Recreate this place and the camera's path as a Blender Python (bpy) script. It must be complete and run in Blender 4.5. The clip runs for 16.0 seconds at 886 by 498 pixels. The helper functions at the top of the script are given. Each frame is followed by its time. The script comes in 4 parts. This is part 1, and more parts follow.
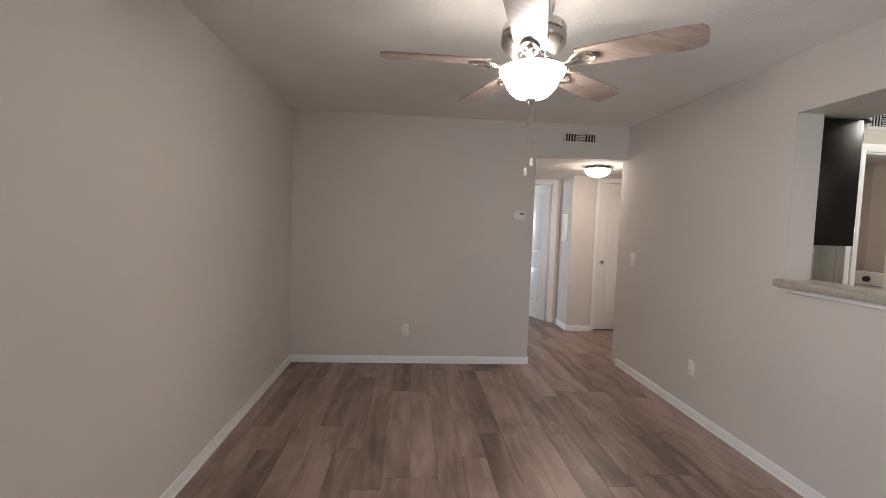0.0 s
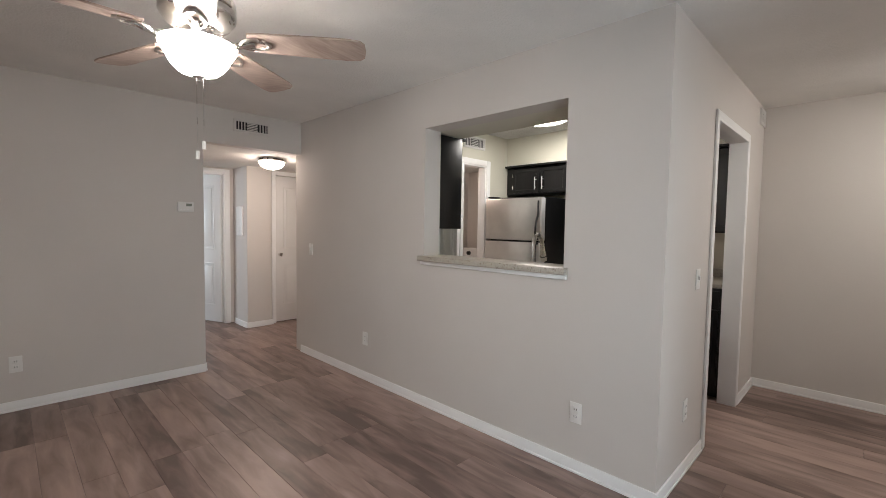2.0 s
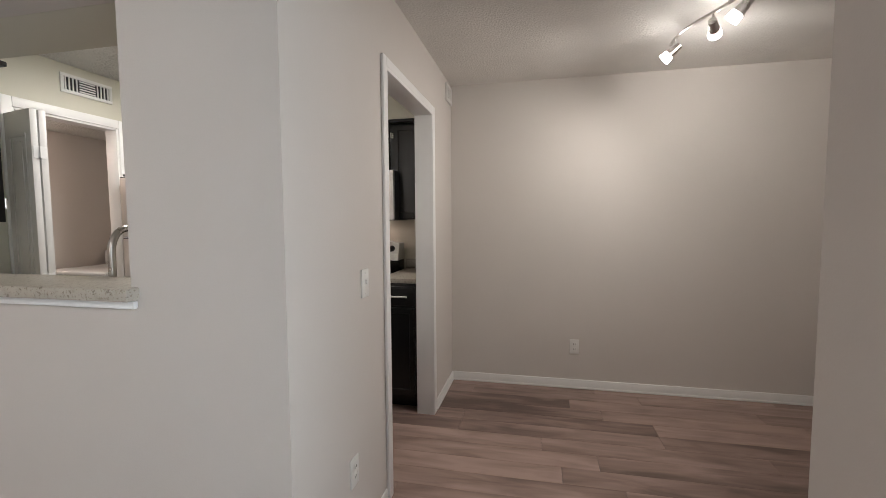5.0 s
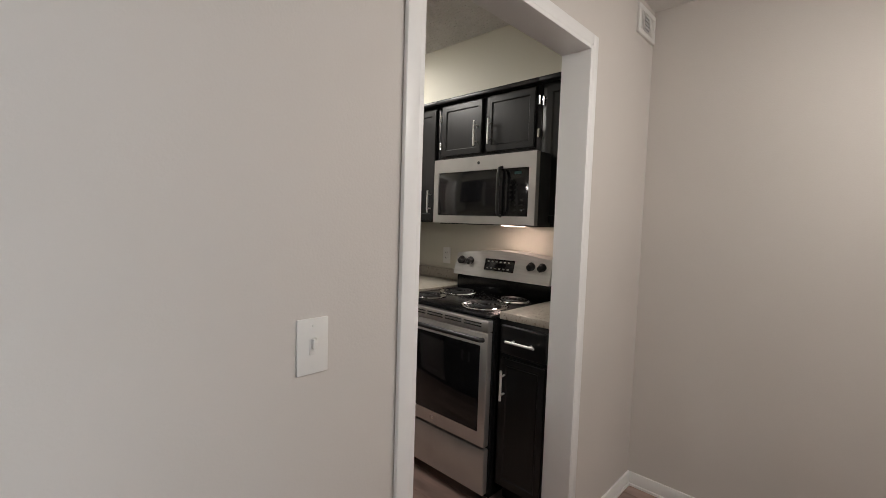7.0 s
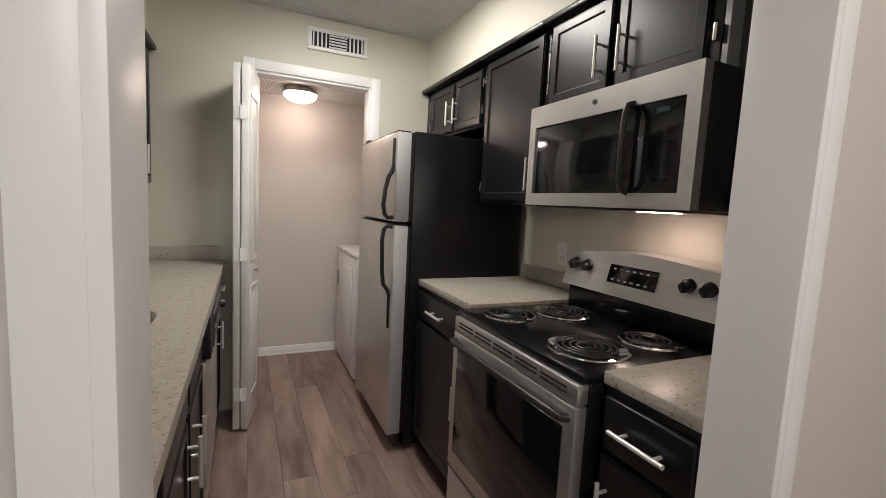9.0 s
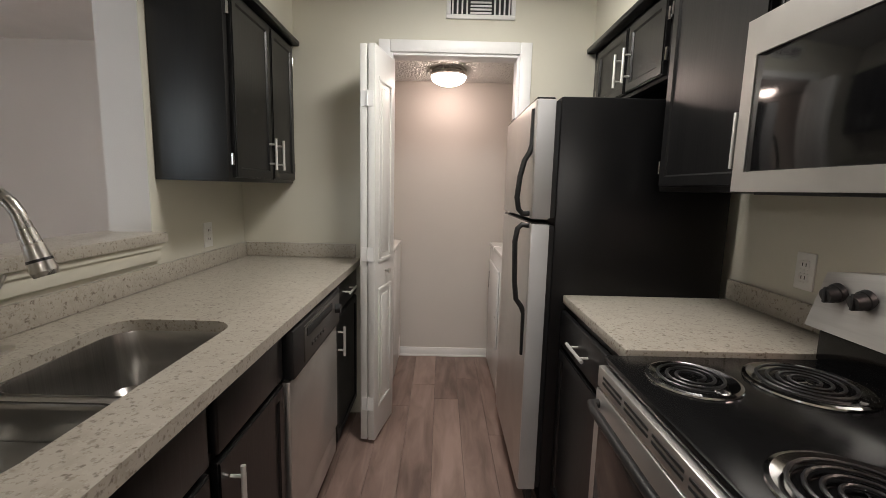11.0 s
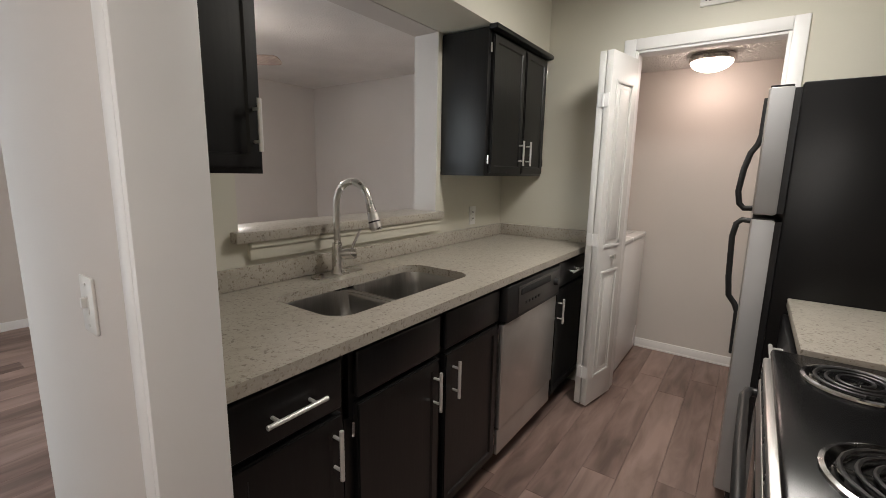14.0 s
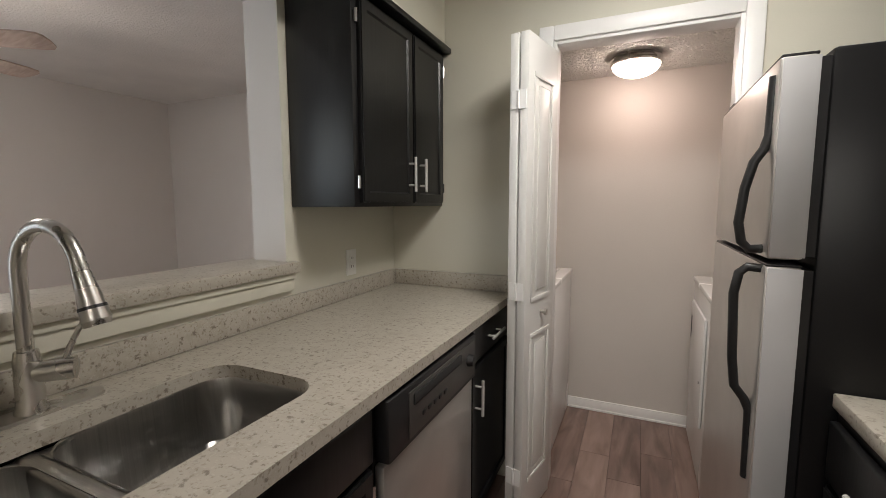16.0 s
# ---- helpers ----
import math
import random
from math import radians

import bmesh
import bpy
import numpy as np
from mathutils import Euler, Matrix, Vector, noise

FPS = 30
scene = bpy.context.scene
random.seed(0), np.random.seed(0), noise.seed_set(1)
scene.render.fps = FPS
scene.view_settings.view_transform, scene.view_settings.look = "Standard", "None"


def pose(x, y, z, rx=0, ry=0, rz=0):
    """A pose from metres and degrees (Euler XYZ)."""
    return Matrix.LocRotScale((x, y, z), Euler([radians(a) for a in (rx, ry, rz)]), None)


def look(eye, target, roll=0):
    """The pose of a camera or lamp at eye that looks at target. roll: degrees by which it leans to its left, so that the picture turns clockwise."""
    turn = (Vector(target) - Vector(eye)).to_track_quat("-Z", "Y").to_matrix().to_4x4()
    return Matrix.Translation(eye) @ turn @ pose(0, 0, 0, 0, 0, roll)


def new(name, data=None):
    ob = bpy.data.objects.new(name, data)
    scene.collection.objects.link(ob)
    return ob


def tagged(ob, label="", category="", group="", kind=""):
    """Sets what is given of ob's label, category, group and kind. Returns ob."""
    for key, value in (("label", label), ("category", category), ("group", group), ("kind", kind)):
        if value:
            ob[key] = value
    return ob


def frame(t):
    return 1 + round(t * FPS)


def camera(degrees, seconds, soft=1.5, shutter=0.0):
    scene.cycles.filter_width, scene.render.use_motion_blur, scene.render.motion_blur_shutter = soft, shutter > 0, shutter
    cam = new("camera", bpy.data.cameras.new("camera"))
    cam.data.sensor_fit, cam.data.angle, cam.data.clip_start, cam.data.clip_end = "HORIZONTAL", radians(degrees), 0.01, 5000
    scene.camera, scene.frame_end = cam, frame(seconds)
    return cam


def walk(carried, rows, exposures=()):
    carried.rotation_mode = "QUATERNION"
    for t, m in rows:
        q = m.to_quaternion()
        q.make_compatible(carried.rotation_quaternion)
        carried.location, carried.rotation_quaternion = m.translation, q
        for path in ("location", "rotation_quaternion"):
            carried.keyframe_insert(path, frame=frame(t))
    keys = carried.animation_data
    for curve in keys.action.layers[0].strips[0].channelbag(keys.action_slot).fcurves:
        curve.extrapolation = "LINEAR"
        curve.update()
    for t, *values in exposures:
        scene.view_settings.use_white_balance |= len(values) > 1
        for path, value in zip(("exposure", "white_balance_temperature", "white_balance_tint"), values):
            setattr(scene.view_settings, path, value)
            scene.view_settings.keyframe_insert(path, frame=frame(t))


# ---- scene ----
cam = camera(91.4, 16.0, soft=0.6)
PATH = [
    (0, (0.14, 0.886, 1.388), (0.291, 2.877, 1.268), 2.0),
    (0.5, (0.109, 0.875, 1.387), (0.58, 2.815, 1.275), 1.4),
    (1, (0.082, 0.847, 1.37), (0.885, 2.676, 1.265), 1.0),
    (1.5, (0.075, 0.846, 1.368), (1.202, 2.495, 1.265), 0.9),
    (2, (0.079, 0.833, 1.356), (1.503, 2.233, 1.25), 0.9),
    (2.5, (0.127, 0.818, 1.34), (1.784, 1.934, 1.23), 1.0),
    (3, (0.188, 0.829, 1.346), (2.013, 1.641, 1.236), 0.7),
    (3.5, (0.365, 0.832, 1.332), (2.274, 1.418, 1.229), -0.2),
    (4, (0.593, 0.852, 1.324), (2.546, 1.267, 1.213), -0.7),
    (4.2, (0.705, 0.861, 1.325), (2.671, 1.208, 1.21), -0.8),
    (6.3, (1.995, 0.703, 1.353), (3.739, 1.671, 1.203), 0.9),
    (6.5, (2.107, 0.693, 1.334), (3.775, 1.787, 1.197), 1.1),
    (7, (2.389, 0.723, 1.339), (3.832, 2.103, 1.214), 1.8),
    (7.5, (2.656, 0.754, 1.343), (3.864, 2.344, 1.233), 2.5),
    (8, (2.875, 0.861, 1.342), (3.941, 2.547, 1.204), 2.9),
    (8.2, (2.957, 0.907, 1.334), (3.971, 2.625, 1.192), 3.0),
    (10.3, (3.428, 1.485, 1.315), (3.842, 3.417, 1.005), 1.6),
    (10.5, (3.456, 1.518, 1.321), (3.766, 3.47, 1.014), 1.4),
    (11, (3.539, 1.55, 1.325), (3.55, 3.531, 1.05), 1.4),
    (11.5, (3.61, 1.505, 1.326), (3.299, 3.465, 1.073), 1.7),
    (12, (3.708, 1.418, 1.345), (3.06, 3.291, 1.082), 1.6),
    (12.5, (3.807, 1.337, 1.359), (2.874, 3.079, 1.049), 1.2),
    (13, (3.865, 1.272, 1.354), (2.782, 2.912, 0.982), 1.0),
    (13.5, (3.877, 1.235, 1.341), (2.734, 2.826, 0.94), 1.0),
    (14, (3.879, 1.248, 1.348), (2.737, 2.853, 1.0), 1.1),
    (14.5, (3.852, 1.317, 1.351), (2.751, 2.966, 1.09), 0.9),
    (15, (3.763, 1.496, 1.34), (2.753, 3.207, 1.106), 0.6),
    (15.5, (3.668, 1.722, 1.34), (2.764, 3.492, 1.118), 0.3),
    (16, (3.612, 1.996, 1.346), (2.792, 3.808, 1.137), -0.1),
]
walk(cam, [(t, look(eye, to, lean)) for t, eye, to, lean in PATH])

# ---- world and light ----
world = bpy.data.worlds.new("sky")
scene.world = world
world.use_nodes = True
wn = world.node_tree.nodes
sky = wn.new("ShaderNodeTexSky")
sky.sky_type, sky.sun_disc = "NISHITA", False
sky.sun_elevation, sky.sun_rotation = radians(40), radians(200)
world.node_tree.links.new(sky.outputs[0], wn["Background"].inputs[0])
wn["Background"].inputs[1].default_value = 0.1


def area_lamp(name, at, toward, sx, sy, watts, colour):
    d = bpy.data.lights.new(name, "AREA")
    d.shape, d.size, d.size_y, d.energy, d.color = "RECTANGLE", sx, sy, watts, colour
    ob = new(name, d)
    ob.matrix_world = look(at, toward)
    return ob


# daylight through the patio door and the bedroom window
area_lamp("patio_daylight", (0.6, 0.02, 1.1), (0.6, 1.0, 1.1), 2.2, 1.9, 42, (0.82, 0.92, 1.0))
area_lamp("bedroom_daylight", (-0.15, 8.62, 1.45), (2.0, 7.4, 1.2), 1.0, 1.1, 42, (0.8, 0.9, 1.0))

# ---- materials ----


def mat(name, colour, rough=0.5, metal=0.0, var=0.06, scale=8.0, bump=0.0, bscale=60.0, emit=0.0, spec=0.5, coat=0.0, rvar=0.08, depth=0.004):
    """Principled surface with a blotch of colour at two scales, roughness variation and a fine relief."""
    m = bpy.data.materials.new(name)
    m.use_nodes = True
    n, l = m.node_tree.nodes, m.node_tree.links
    b = n["Principled BSDF"]
    b.inputs["Roughness"].default_value, b.inputs["Metallic"].default_value = rough, metal
    b.inputs["Specular IOR Level"].default_value = spec
    b.inputs["Coat Weight"].default_value = coat
    co = n.new("ShaderNodeTexCoord")
    n1 = n.new("ShaderNodeTexNoise")
    n1.inputs["Scale"].default_value, n1.inputs["Detail"].default_value = scale, 6
    l.new(co.outputs["Object"], n1.inputs["Vector"])
    r = n.new("ShaderNodeMapRange")
    r.inputs["From Min"].default_value, r.inputs["From Max"].default_value = 0.3, 0.7
    r.inputs["To Min"].default_value, r.inputs["To Max"].default_value = 1 - var, 1 + var
    l.new(n1.outputs["Fac"], r.inputs["Value"])
    mx = n.new("ShaderNodeMix")
    mx.data_type, mx.blend_type = "RGBA", "MULTIPLY"
    mx.inputs["Factor"].default_value = 1
    mx.inputs["A"].default_value = (*colour, 1)
    l.new(r.outputs["Result"], mx.inputs["B"])
    l.new(mx.outputs["Result"], b.inputs["Base Color"])
    if rvar:
        r2 = n.new("ShaderNodeMapRange")
        r2.inputs["To Min"].default_value, r2.inputs["To Max"].default_value = max(0, rough - rvar), min(1, rough + rvar)
        n2 = n.new("ShaderNodeTexNoise")
        n2.inputs["Scale"].default_value = scale * 0.6
        l.new(co.outputs["Object"], n2.inputs["Vector"])
        l.new(n2.outputs["Fac"], r2.inputs["Value"])
        l.new(r2.outputs["Result"], b.inputs["Roughness"])
    if bump:
        n3 = n.new("ShaderNodeTexNoise")
        n3.inputs["Scale"].default_value, n3.inputs["Detail"].default_value = bscale, 4
        l.new(co.outputs["Object"], n3.inputs["Vector"])
        bp = n.new("ShaderNodeBump")
        bp.inputs["Strength"].default_value, bp.inputs["Distance"].default_value = bump, depth
        l.new(n3.outputs["Fac"], bp.inputs["Height"])
        l.new(bp.outputs["Normal"], b.inputs["Normal"])
    if emit:
        b.inputs["Emission Color"].default_value = (*colour, 1)
        b.inputs["Emission Strength"].default_value = emit
    return m


def streaked(name, dark, light, stretch, scale, rough, metal=0.0, bump=0.1, per_object=0.0, spec=0.5):
    """A grained surface: noise drawn out along one axis, in two colours."""
    m = bpy.data.materials.new(name)
    m.use_nodes = True
    n, l = m.node_tree.nodes, m.node_tree.links
    b = n["Principled BSDF"]
    b.inputs["Roughness"].default_value, b.inputs["Metallic"].default_value = rough, metal
    b.inputs["Specular IOR Level"].default_value = spec
    co, info = n.new("ShaderNodeTexCoord"), n.new("ShaderNodeObjectInfo")
    mp = n.new("ShaderNodeMapping")
    mp.inputs["Scale"].default_value = stretch
    add = n.new("ShaderNodeVectorMath")
    mul = n.new("ShaderNodeVectorMath")
    mul.operation = "SCALE"
    mul.inputs[0].default_value = (7.3, 31.0, 3.1)
    l.new(info.outputs["Random"], mul.inputs["Scale"])
    l.new(co.outputs["Object"], add.inputs[0])
    l.new(mul.outputs[0], add.inputs[1])
    l.new(add.outputs[0], mp.inputs["Vector"])
    n1 = n.new("ShaderNodeTexNoise")
    n1.inputs["Scale"].default_value, n1.inputs["Detail"].default_value, n1.inputs["Distortion"].default_value = scale, 8, 0.6
    l.new(mp.outputs[0], n1.inputs["Vector"])
    n2 = n.new("ShaderNodeTexNoise")
    n2.inputs["Scale"].default_value, n2.inputs["Detail"].default_value = scale * 0.22, 3
    l.new(mp.outputs[0], n2.inputs["Vector"])
    mean = n.new("ShaderNodeMath")
    mean.operation = "ADD"
    l.new(n1.outputs["Fac"], mean.inputs[0])
    l.new(n2.outputs["Fac"], mean.inputs[1])
    sh = n.new("ShaderNodeMath")
    sh.operation = "MULTIPLY_ADD"
    sh.inputs[1].default_value, sh.inputs[2].default_value = per_object, -per_object / 2
    l.new(info.outputs["Random"], sh.inputs[0])
    tot = n.new("ShaderNodeMath")
    l.new(mean.outputs[0], tot.inputs[0])
    l.new(sh.outputs[0], tot.inputs[1])
    r = n.new("ShaderNodeMapRange")
    r.inputs["From Min"].default_value, r.inputs["From Max"].default_value = 0.7, 1.3
    l.new(tot.outputs[0], r.inputs["Value"])
    mx = n.new("ShaderNodeMix")
    mx.data_type = "RGBA"
    mx.inputs["A"].default_value, mx.inputs["B"].default_value = (*dark, 1), (*light, 1)
    l.new(r.outputs["Result"], mx.inputs["Factor"])
    l.new(mx.outputs["Result"], b.inputs["Base Color"])
    bp = n.new("ShaderNodeBump")
    bp.inputs["Strength"].default_value, bp.inputs["Distance"].default_value = bump, 0.002
    l.new(n1.outputs["Fac"], bp.inputs["Height"])
    l.new(bp.outputs["Normal"], b.inputs["Normal"])
    return m


def granite(name):
    """Beige speckled stone: pale ground, tan clouds, dark and white flecks."""
    m = bpy.data.materials.new(name)
    m.use_nodes = True
    n, l = m.node_tree.nodes, m.node_tree.links
    b = n["Principled BSDF"]
    b.inputs["Roughness"].default_value = 0.3
    b.inputs["Specular IOR Level"].default_value = 0.45
    co = n.new("ShaderNodeTexCoord")
    last = None
    for scale, lo, hi, colour in ((5, 0.38, 0.72, (0.425, 0.392, 0.335)), (26, 0.50, 0.72, (0.38, 0.342, 0.285)), (150, 0.58, 0.64, (0.475, 0.445, 0.388)),
                                  (120, 0.57, 0.68, (0.295, 0.255, 0.205)), (75, 0.59, 0.68, (0.21, 0.178, 0.142))):
        t = n.new("ShaderNodeTexNoise")
        t.inputs["Scale"].default_value, t.inputs["Detail"].default_value = scale, 5
        l.new(co.outputs["Object"], t.inputs["Vector"])
        r = n.new("ShaderNodeMapRange")
        r.inputs["From Min"].default_value, r.inputs["From Max"].default_value = lo, hi
        l.new(t.outputs["Fac"], r.inputs["Value"])
        mx = n.new("ShaderNodeMix")
        mx.data_type = "RGBA"
        mx.inputs["A"].default_value, mx.inputs["B"].default_value = (0.455, 0.42, 0.36, 1), (*colour, 1)
        l.new(r.outputs["Result"], mx.inputs["Factor"])
        if last:
            l.new(last.outputs["Result"], mx.inputs["A"])
        last = mx
    l.new(last.outputs["Result"], b.inputs["Base Color"])
    return m


M_WALL = mat("wall_paint", (0.63, 0.59, 0.553), 0.75, var=0.025, scale=1.3, bump=0.12, bscale=180)
M_CREAM = mat("kitchen_paint", (0.64, 0.617, 0.525), 0.6, var=0.025, scale=1.3, bump=0.1, bscale=180)
M_CEIL = mat("ceiling_texture", (0.78, 0.76, 0.73), 0.9, var=0.04, scale=3, bump=0.8, bscale=75, depth=0.005)
M_POPCORN = mat("coarse_ceiling_texture", (0.78, 0.77, 0.74), 0.9, var=0.08, scale=3, bump=1.0, bscale=58, depth=0.03)
M_TRIM = mat("white_trim", (0.86, 0.855, 0.845), 0.35, var=0.02, scale=4)
M_DOOR = mat("white_door", (0.74, 0.73, 0.71), 0.4, var=0.03, scale=3, bump=0.05, bscale=90)
M_GLOSS = mat("gloss_white_door", (0.74, 0.74, 0.73), 0.16, var=0.03, scale=3, rvar=0.04)
M_FLOOR = streaked("vinyl_plank", (0.12, 0.078, 0.065), (0.37, 0.262, 0.225), (5.0, 0.9, 5.0), 3.0, 0.38, bump=0.05, per_object=0.36)
M_SUB = mat("floor_base", (0.05, 0.035, 0.028), 0.8)
M_BLACK = streaked("black_cabinet", (0.005, 0.005, 0.0055), (0.0105, 0.0102, 0.0102), (14, 14, 1.0), 5.0, 0.33, bump=0.14, spec=0.45)
M_STONE = granite("speckled_stone")
M_STEEL = streaked("brushed_steel", (0.58, 0.565, 0.545), (0.70, 0.685, 0.66), (1, 60, 1), 6.0, 0.34, metal=0.85, bump=0.03)
M_SINK = streaked("sink_steel", (0.40, 0.39, 0.375), (0.52, 0.51, 0.49), (1, 40, 1), 6.0, 0.28, metal=1.0, bump=0.03)
M_NICKEL = mat("brushed_nickel", (0.62, 0.60, 0.57), 0.28, metal=1.0, var=0.05, scale=20)
M_PULL = mat("satin_pull", (0.84, 0.83, 0.80), 0.34, metal=0.6, var=0.04, scale=20)
M_CHROME = mat("chrome", (0.78, 0.78, 0.78), 0.12, metal=1.0, var=0.04, scale=20)
M_ENAMEL = mat("black_enamel", (0.008, 0.008, 0.0085), 0.2, var=0.1, scale=5, spec=0.3)
M_FRIDGE = mat("black_fridge_side", (0.006, 0.006, 0.0065), 0.34, spec=0.3, var=0.1, scale=5, bump=0.05, bscale=400)
M_GLASS = mat("dark_glass", (0.008, 0.008, 0.009), 0.08, var=0.05, scale=5)
M_PLASTIC = mat("black_plastic", (0.015, 0.015, 0.016), 0.4, var=0.1, scale=10)
M_PLATE = mat("white_plastic", (0.78, 0.77, 0.74), 0.35, var=0.02, scale=10)
M_WHITE = mat("white_enamel", (0.80, 0.80, 0.79), 0.25, var=0.02, scale=4)
M_FASCIA = mat("dark_fascia", (0.10, 0.095, 0.09), 0.35, metal=0.5, var=0.05, scale=8)
M_EDGE = mat("grey_edge", (0.50, 0.50, 0.505), 0.4, var=0.04, scale=6)
# near-black colour stands in for the shade inside slots, grilles and the grip
M_DARK = mat("opening_shade", (0.02, 0.02, 0.02), 0.8)
M_BLADE = streaked("fan_blade", (0.30, 0.22, 0.18), (0.50, 0.40, 0.34), (2, 14, 14), 4.0, 0.4, bump=0.08)
M_BLIND = mat("blind_slat", (0.66, 0.66, 0.67), 0.55, var=0.03, scale=3, bump=0.05, bscale=200)
_n = M_BLIND.node_tree
_t, _m = _n.nodes.new("ShaderNodeBsdfTranslucent"), _n.nodes.new("ShaderNodeMixShader")
_t.inputs["Color"].default_value = (0.66, 0.69, 0.73, 1)
_m.inputs[0].default_value = 0.2
_n.links.new(_n.nodes["Principled BSDF"].outputs[0], _m.inputs[1])
_n.links.new(_t.outputs[0], _m.inputs[2])
_n.links.new(_m.outputs[0], _n.nodes["Material Output"].inputs[0])
M_BOWL = mat("frosted_bowl", (1.0, 0.93, 0.88), 0.4, var=0.03, scale=6, emit=64.0)
M_DISC = mat("lit_lens", (1.0, 0.79, 0.69), 0.4, var=0.02, scale=6, emit=26.0)
M_HALL = mat("lit_hall_lens", (1.0, 0.84, 0.74), 0.4, var=0.02, scale=6, emit=58.0)
M_SPOT = mat("lit_spot_glass", (1.0, 0.95, 0.90), 0.4, var=0.02, scale=6, emit=36.0)
SPOT_W = 22
M_PANE = bpy.data.materials.new("clear_glass")
M_PANE.use_nodes = True
M_PANE.node_tree.nodes["Principled BSDF"].inputs["Transmission Weight"].default_value = 1.0
M_PANE.node_tree.nodes["Principled BSDF"].inputs["Roughness"].default_value = 0.02
M_RIM = mat("dark_bronze", (0.05, 0.04, 0.035), 0.35, metal=0.8)
M_KEY = mat("key_grey", (0.011, 0.011, 0.011), 0.12)
M_TUBE = mat("lit_diffuser", (1.0, 0.95, 0.89), 0.4, var=0.02, scale=6, emit=40.0)

# ---- small mesh helpers ----


def box(bm, x0, x1, y0, y1, z0, z1, bevel=0.0, seg=2):
    vs = bmesh.ops.create_cube(bm, size=1)["verts"]
    for v in vs:
        v.co = Vector(((x0 + x1) / 2 + v.co.x * (x1 - x0), (y0 + y1) / 2 + v.co.y * (y1 - y0), (z0 + z1) / 2 + v.co.z * (z1 - z0)))
    if bevel:
        es = list({e for v in vs for e in v.link_edges})
        bmesh.ops.bevel(bm, geom=es, offset=bevel, segments=seg, affect="EDGES", profile=0.5)


def tube(bm, a, b, r, seg=16, r2=None):
    """A round bar from a to b."""
    a, b = Vector(a), Vector(b)
    d = b - a
    m = Matrix.Translation((a + b) / 2) @ d.to_track_quat("Z", "Y").to_matrix().to_4x4()
    bmesh.ops.create_cone(bm, cap_ends=True, segments=seg, radius1=r, radius2=r if r2 is None else r2, depth=d.length, matrix=m)


def lathe(bm, prof, at=(0, 0, 0), seg=40):
    """A turned shape: (radius, height) pairs round the z axis."""
    rings = []
    for r, z in prof:
        if r < 1e-5:
            rings.append([bm.verts.new((at[0], at[1], at[2] + z))])
        else:
            rings.append([bm.verts.new((at[0] + r * math.cos(2 * math.pi * i / seg), at[1] + r * math.sin(2 * math.pi * i / seg), at[2] + z)) for i in range(seg)])
    for p, q in zip(rings, rings[1:]):
        for i in range(seg):
            j = (i + 1) % seg
            if len(p) == 1:
                bm.faces.new((p[0], q[j], q[i]))
            elif len(q) == 1:
                bm.faces.new((p[i], p[j], q[0]))
            else:
                bm.faces.new((p[i], p[j], q[j], q[i]))
    bmesh.ops.recalc_face_normals(bm, faces=bm.faces)


def sweep(bm, pts, r, seg=12):
    """A round tube along points; r may be one radius or one per point."""
    pts = [Vector(p) for p in pts]
    rs = r if isinstance(r, (list, tuple)) else [r] * len(pts)
    rings, up = [], Vector((0.13, 0.31, 0.94))
    for i, p in enumerate(pts):
        d = (pts[min(i + 1, len(pts) - 1)] - pts[max(i - 1, 0)]).normalized()
        u = (up - d * up.dot(d)).normalized()
        up = u
        w = d.cross(u)
        rings.append([bm.verts.new(p + rs[i] * (u * math.cos(2 * math.pi * k / seg) + w * math.sin(2 * math.pi * k / seg))) for k in range(seg)])
    for p, q in zip(rings, rings[1:]):
        for k in range(seg):
            bm.faces.new((p[k], p[(k + 1) % seg], q[(k + 1) % seg], q[k]))
    bm.faces.new(rings[0])
    bm.faces.new(rings[-1])
    bmesh.ops.recalc_face_normals(bm, faces=bm.faces)


def part(name, bm, material, parent=None, label="", smooth=True):
    me = bpy.data.meshes.new(name)
    bm.to_mesh(me)
    bm.free()
    if smooth:
        me.shade_smooth()
        me.set_sharp_from_angle(angle=radians(35))
    me.materials.append(material)
    ob = new(name, me)
    if parent:
        ob.parent = parent
    if label:
        tagged(ob, label)
    return ob


def boxes(name, dims, material, parent=None, label="", bevel=0.0):
    bm = bmesh.new()
    for d in dims:
        box(bm, *d, bevel)
    return part(name, bm, material, parent, label)


def thing(name, m, label, category, group=""):
    ob = new(name)
    ob.empty_display_size = 0.1
    ob.matrix_world = m
    return tagged(ob, label, category, group)


def structure(name, dims, material, label, category, bevel=0.0):
    return tagged(boxes(name, dims, material, bevel=bevel), label, category, kind="structure")


# ---- the place ----
XW = -0.99            # west wall of the living room
XL, XK = 2.278, 2.435  # living and kitchen faces of the wall with the hatch
XE = 4.673            # east wall of kitchen and dining corner
YS, YK = 1.515, 1.62 # dining and kitchen faces of the wall with the doorway
YN = 3.958            # north wall of the kitchen
YB = 5.09             # north wall of the living room
YP = 0.30             # south wall of the living room, with the patio door
H = 2.40
HL = 2.08             # lower ceiling of hall and laundry
DX0, DX1, DZ = 3.107, 4.0, 2.03   # kitchen doorway
OY0, OY1, OZ0, OZ1 = 2.045, 3.195, 1.092, 2.072   # hatch
LX0, LX1, LZ = 3.25, 3.935, 2.035   # laundry doorway
YLB, HLL = 4.87, 2.105             # laundry back wall and ceiling
HX, HY, HYB, HDX = 2.265, 6.50, 6.97, 2.66   # hall corner, its front, bedroom door wall, closet door

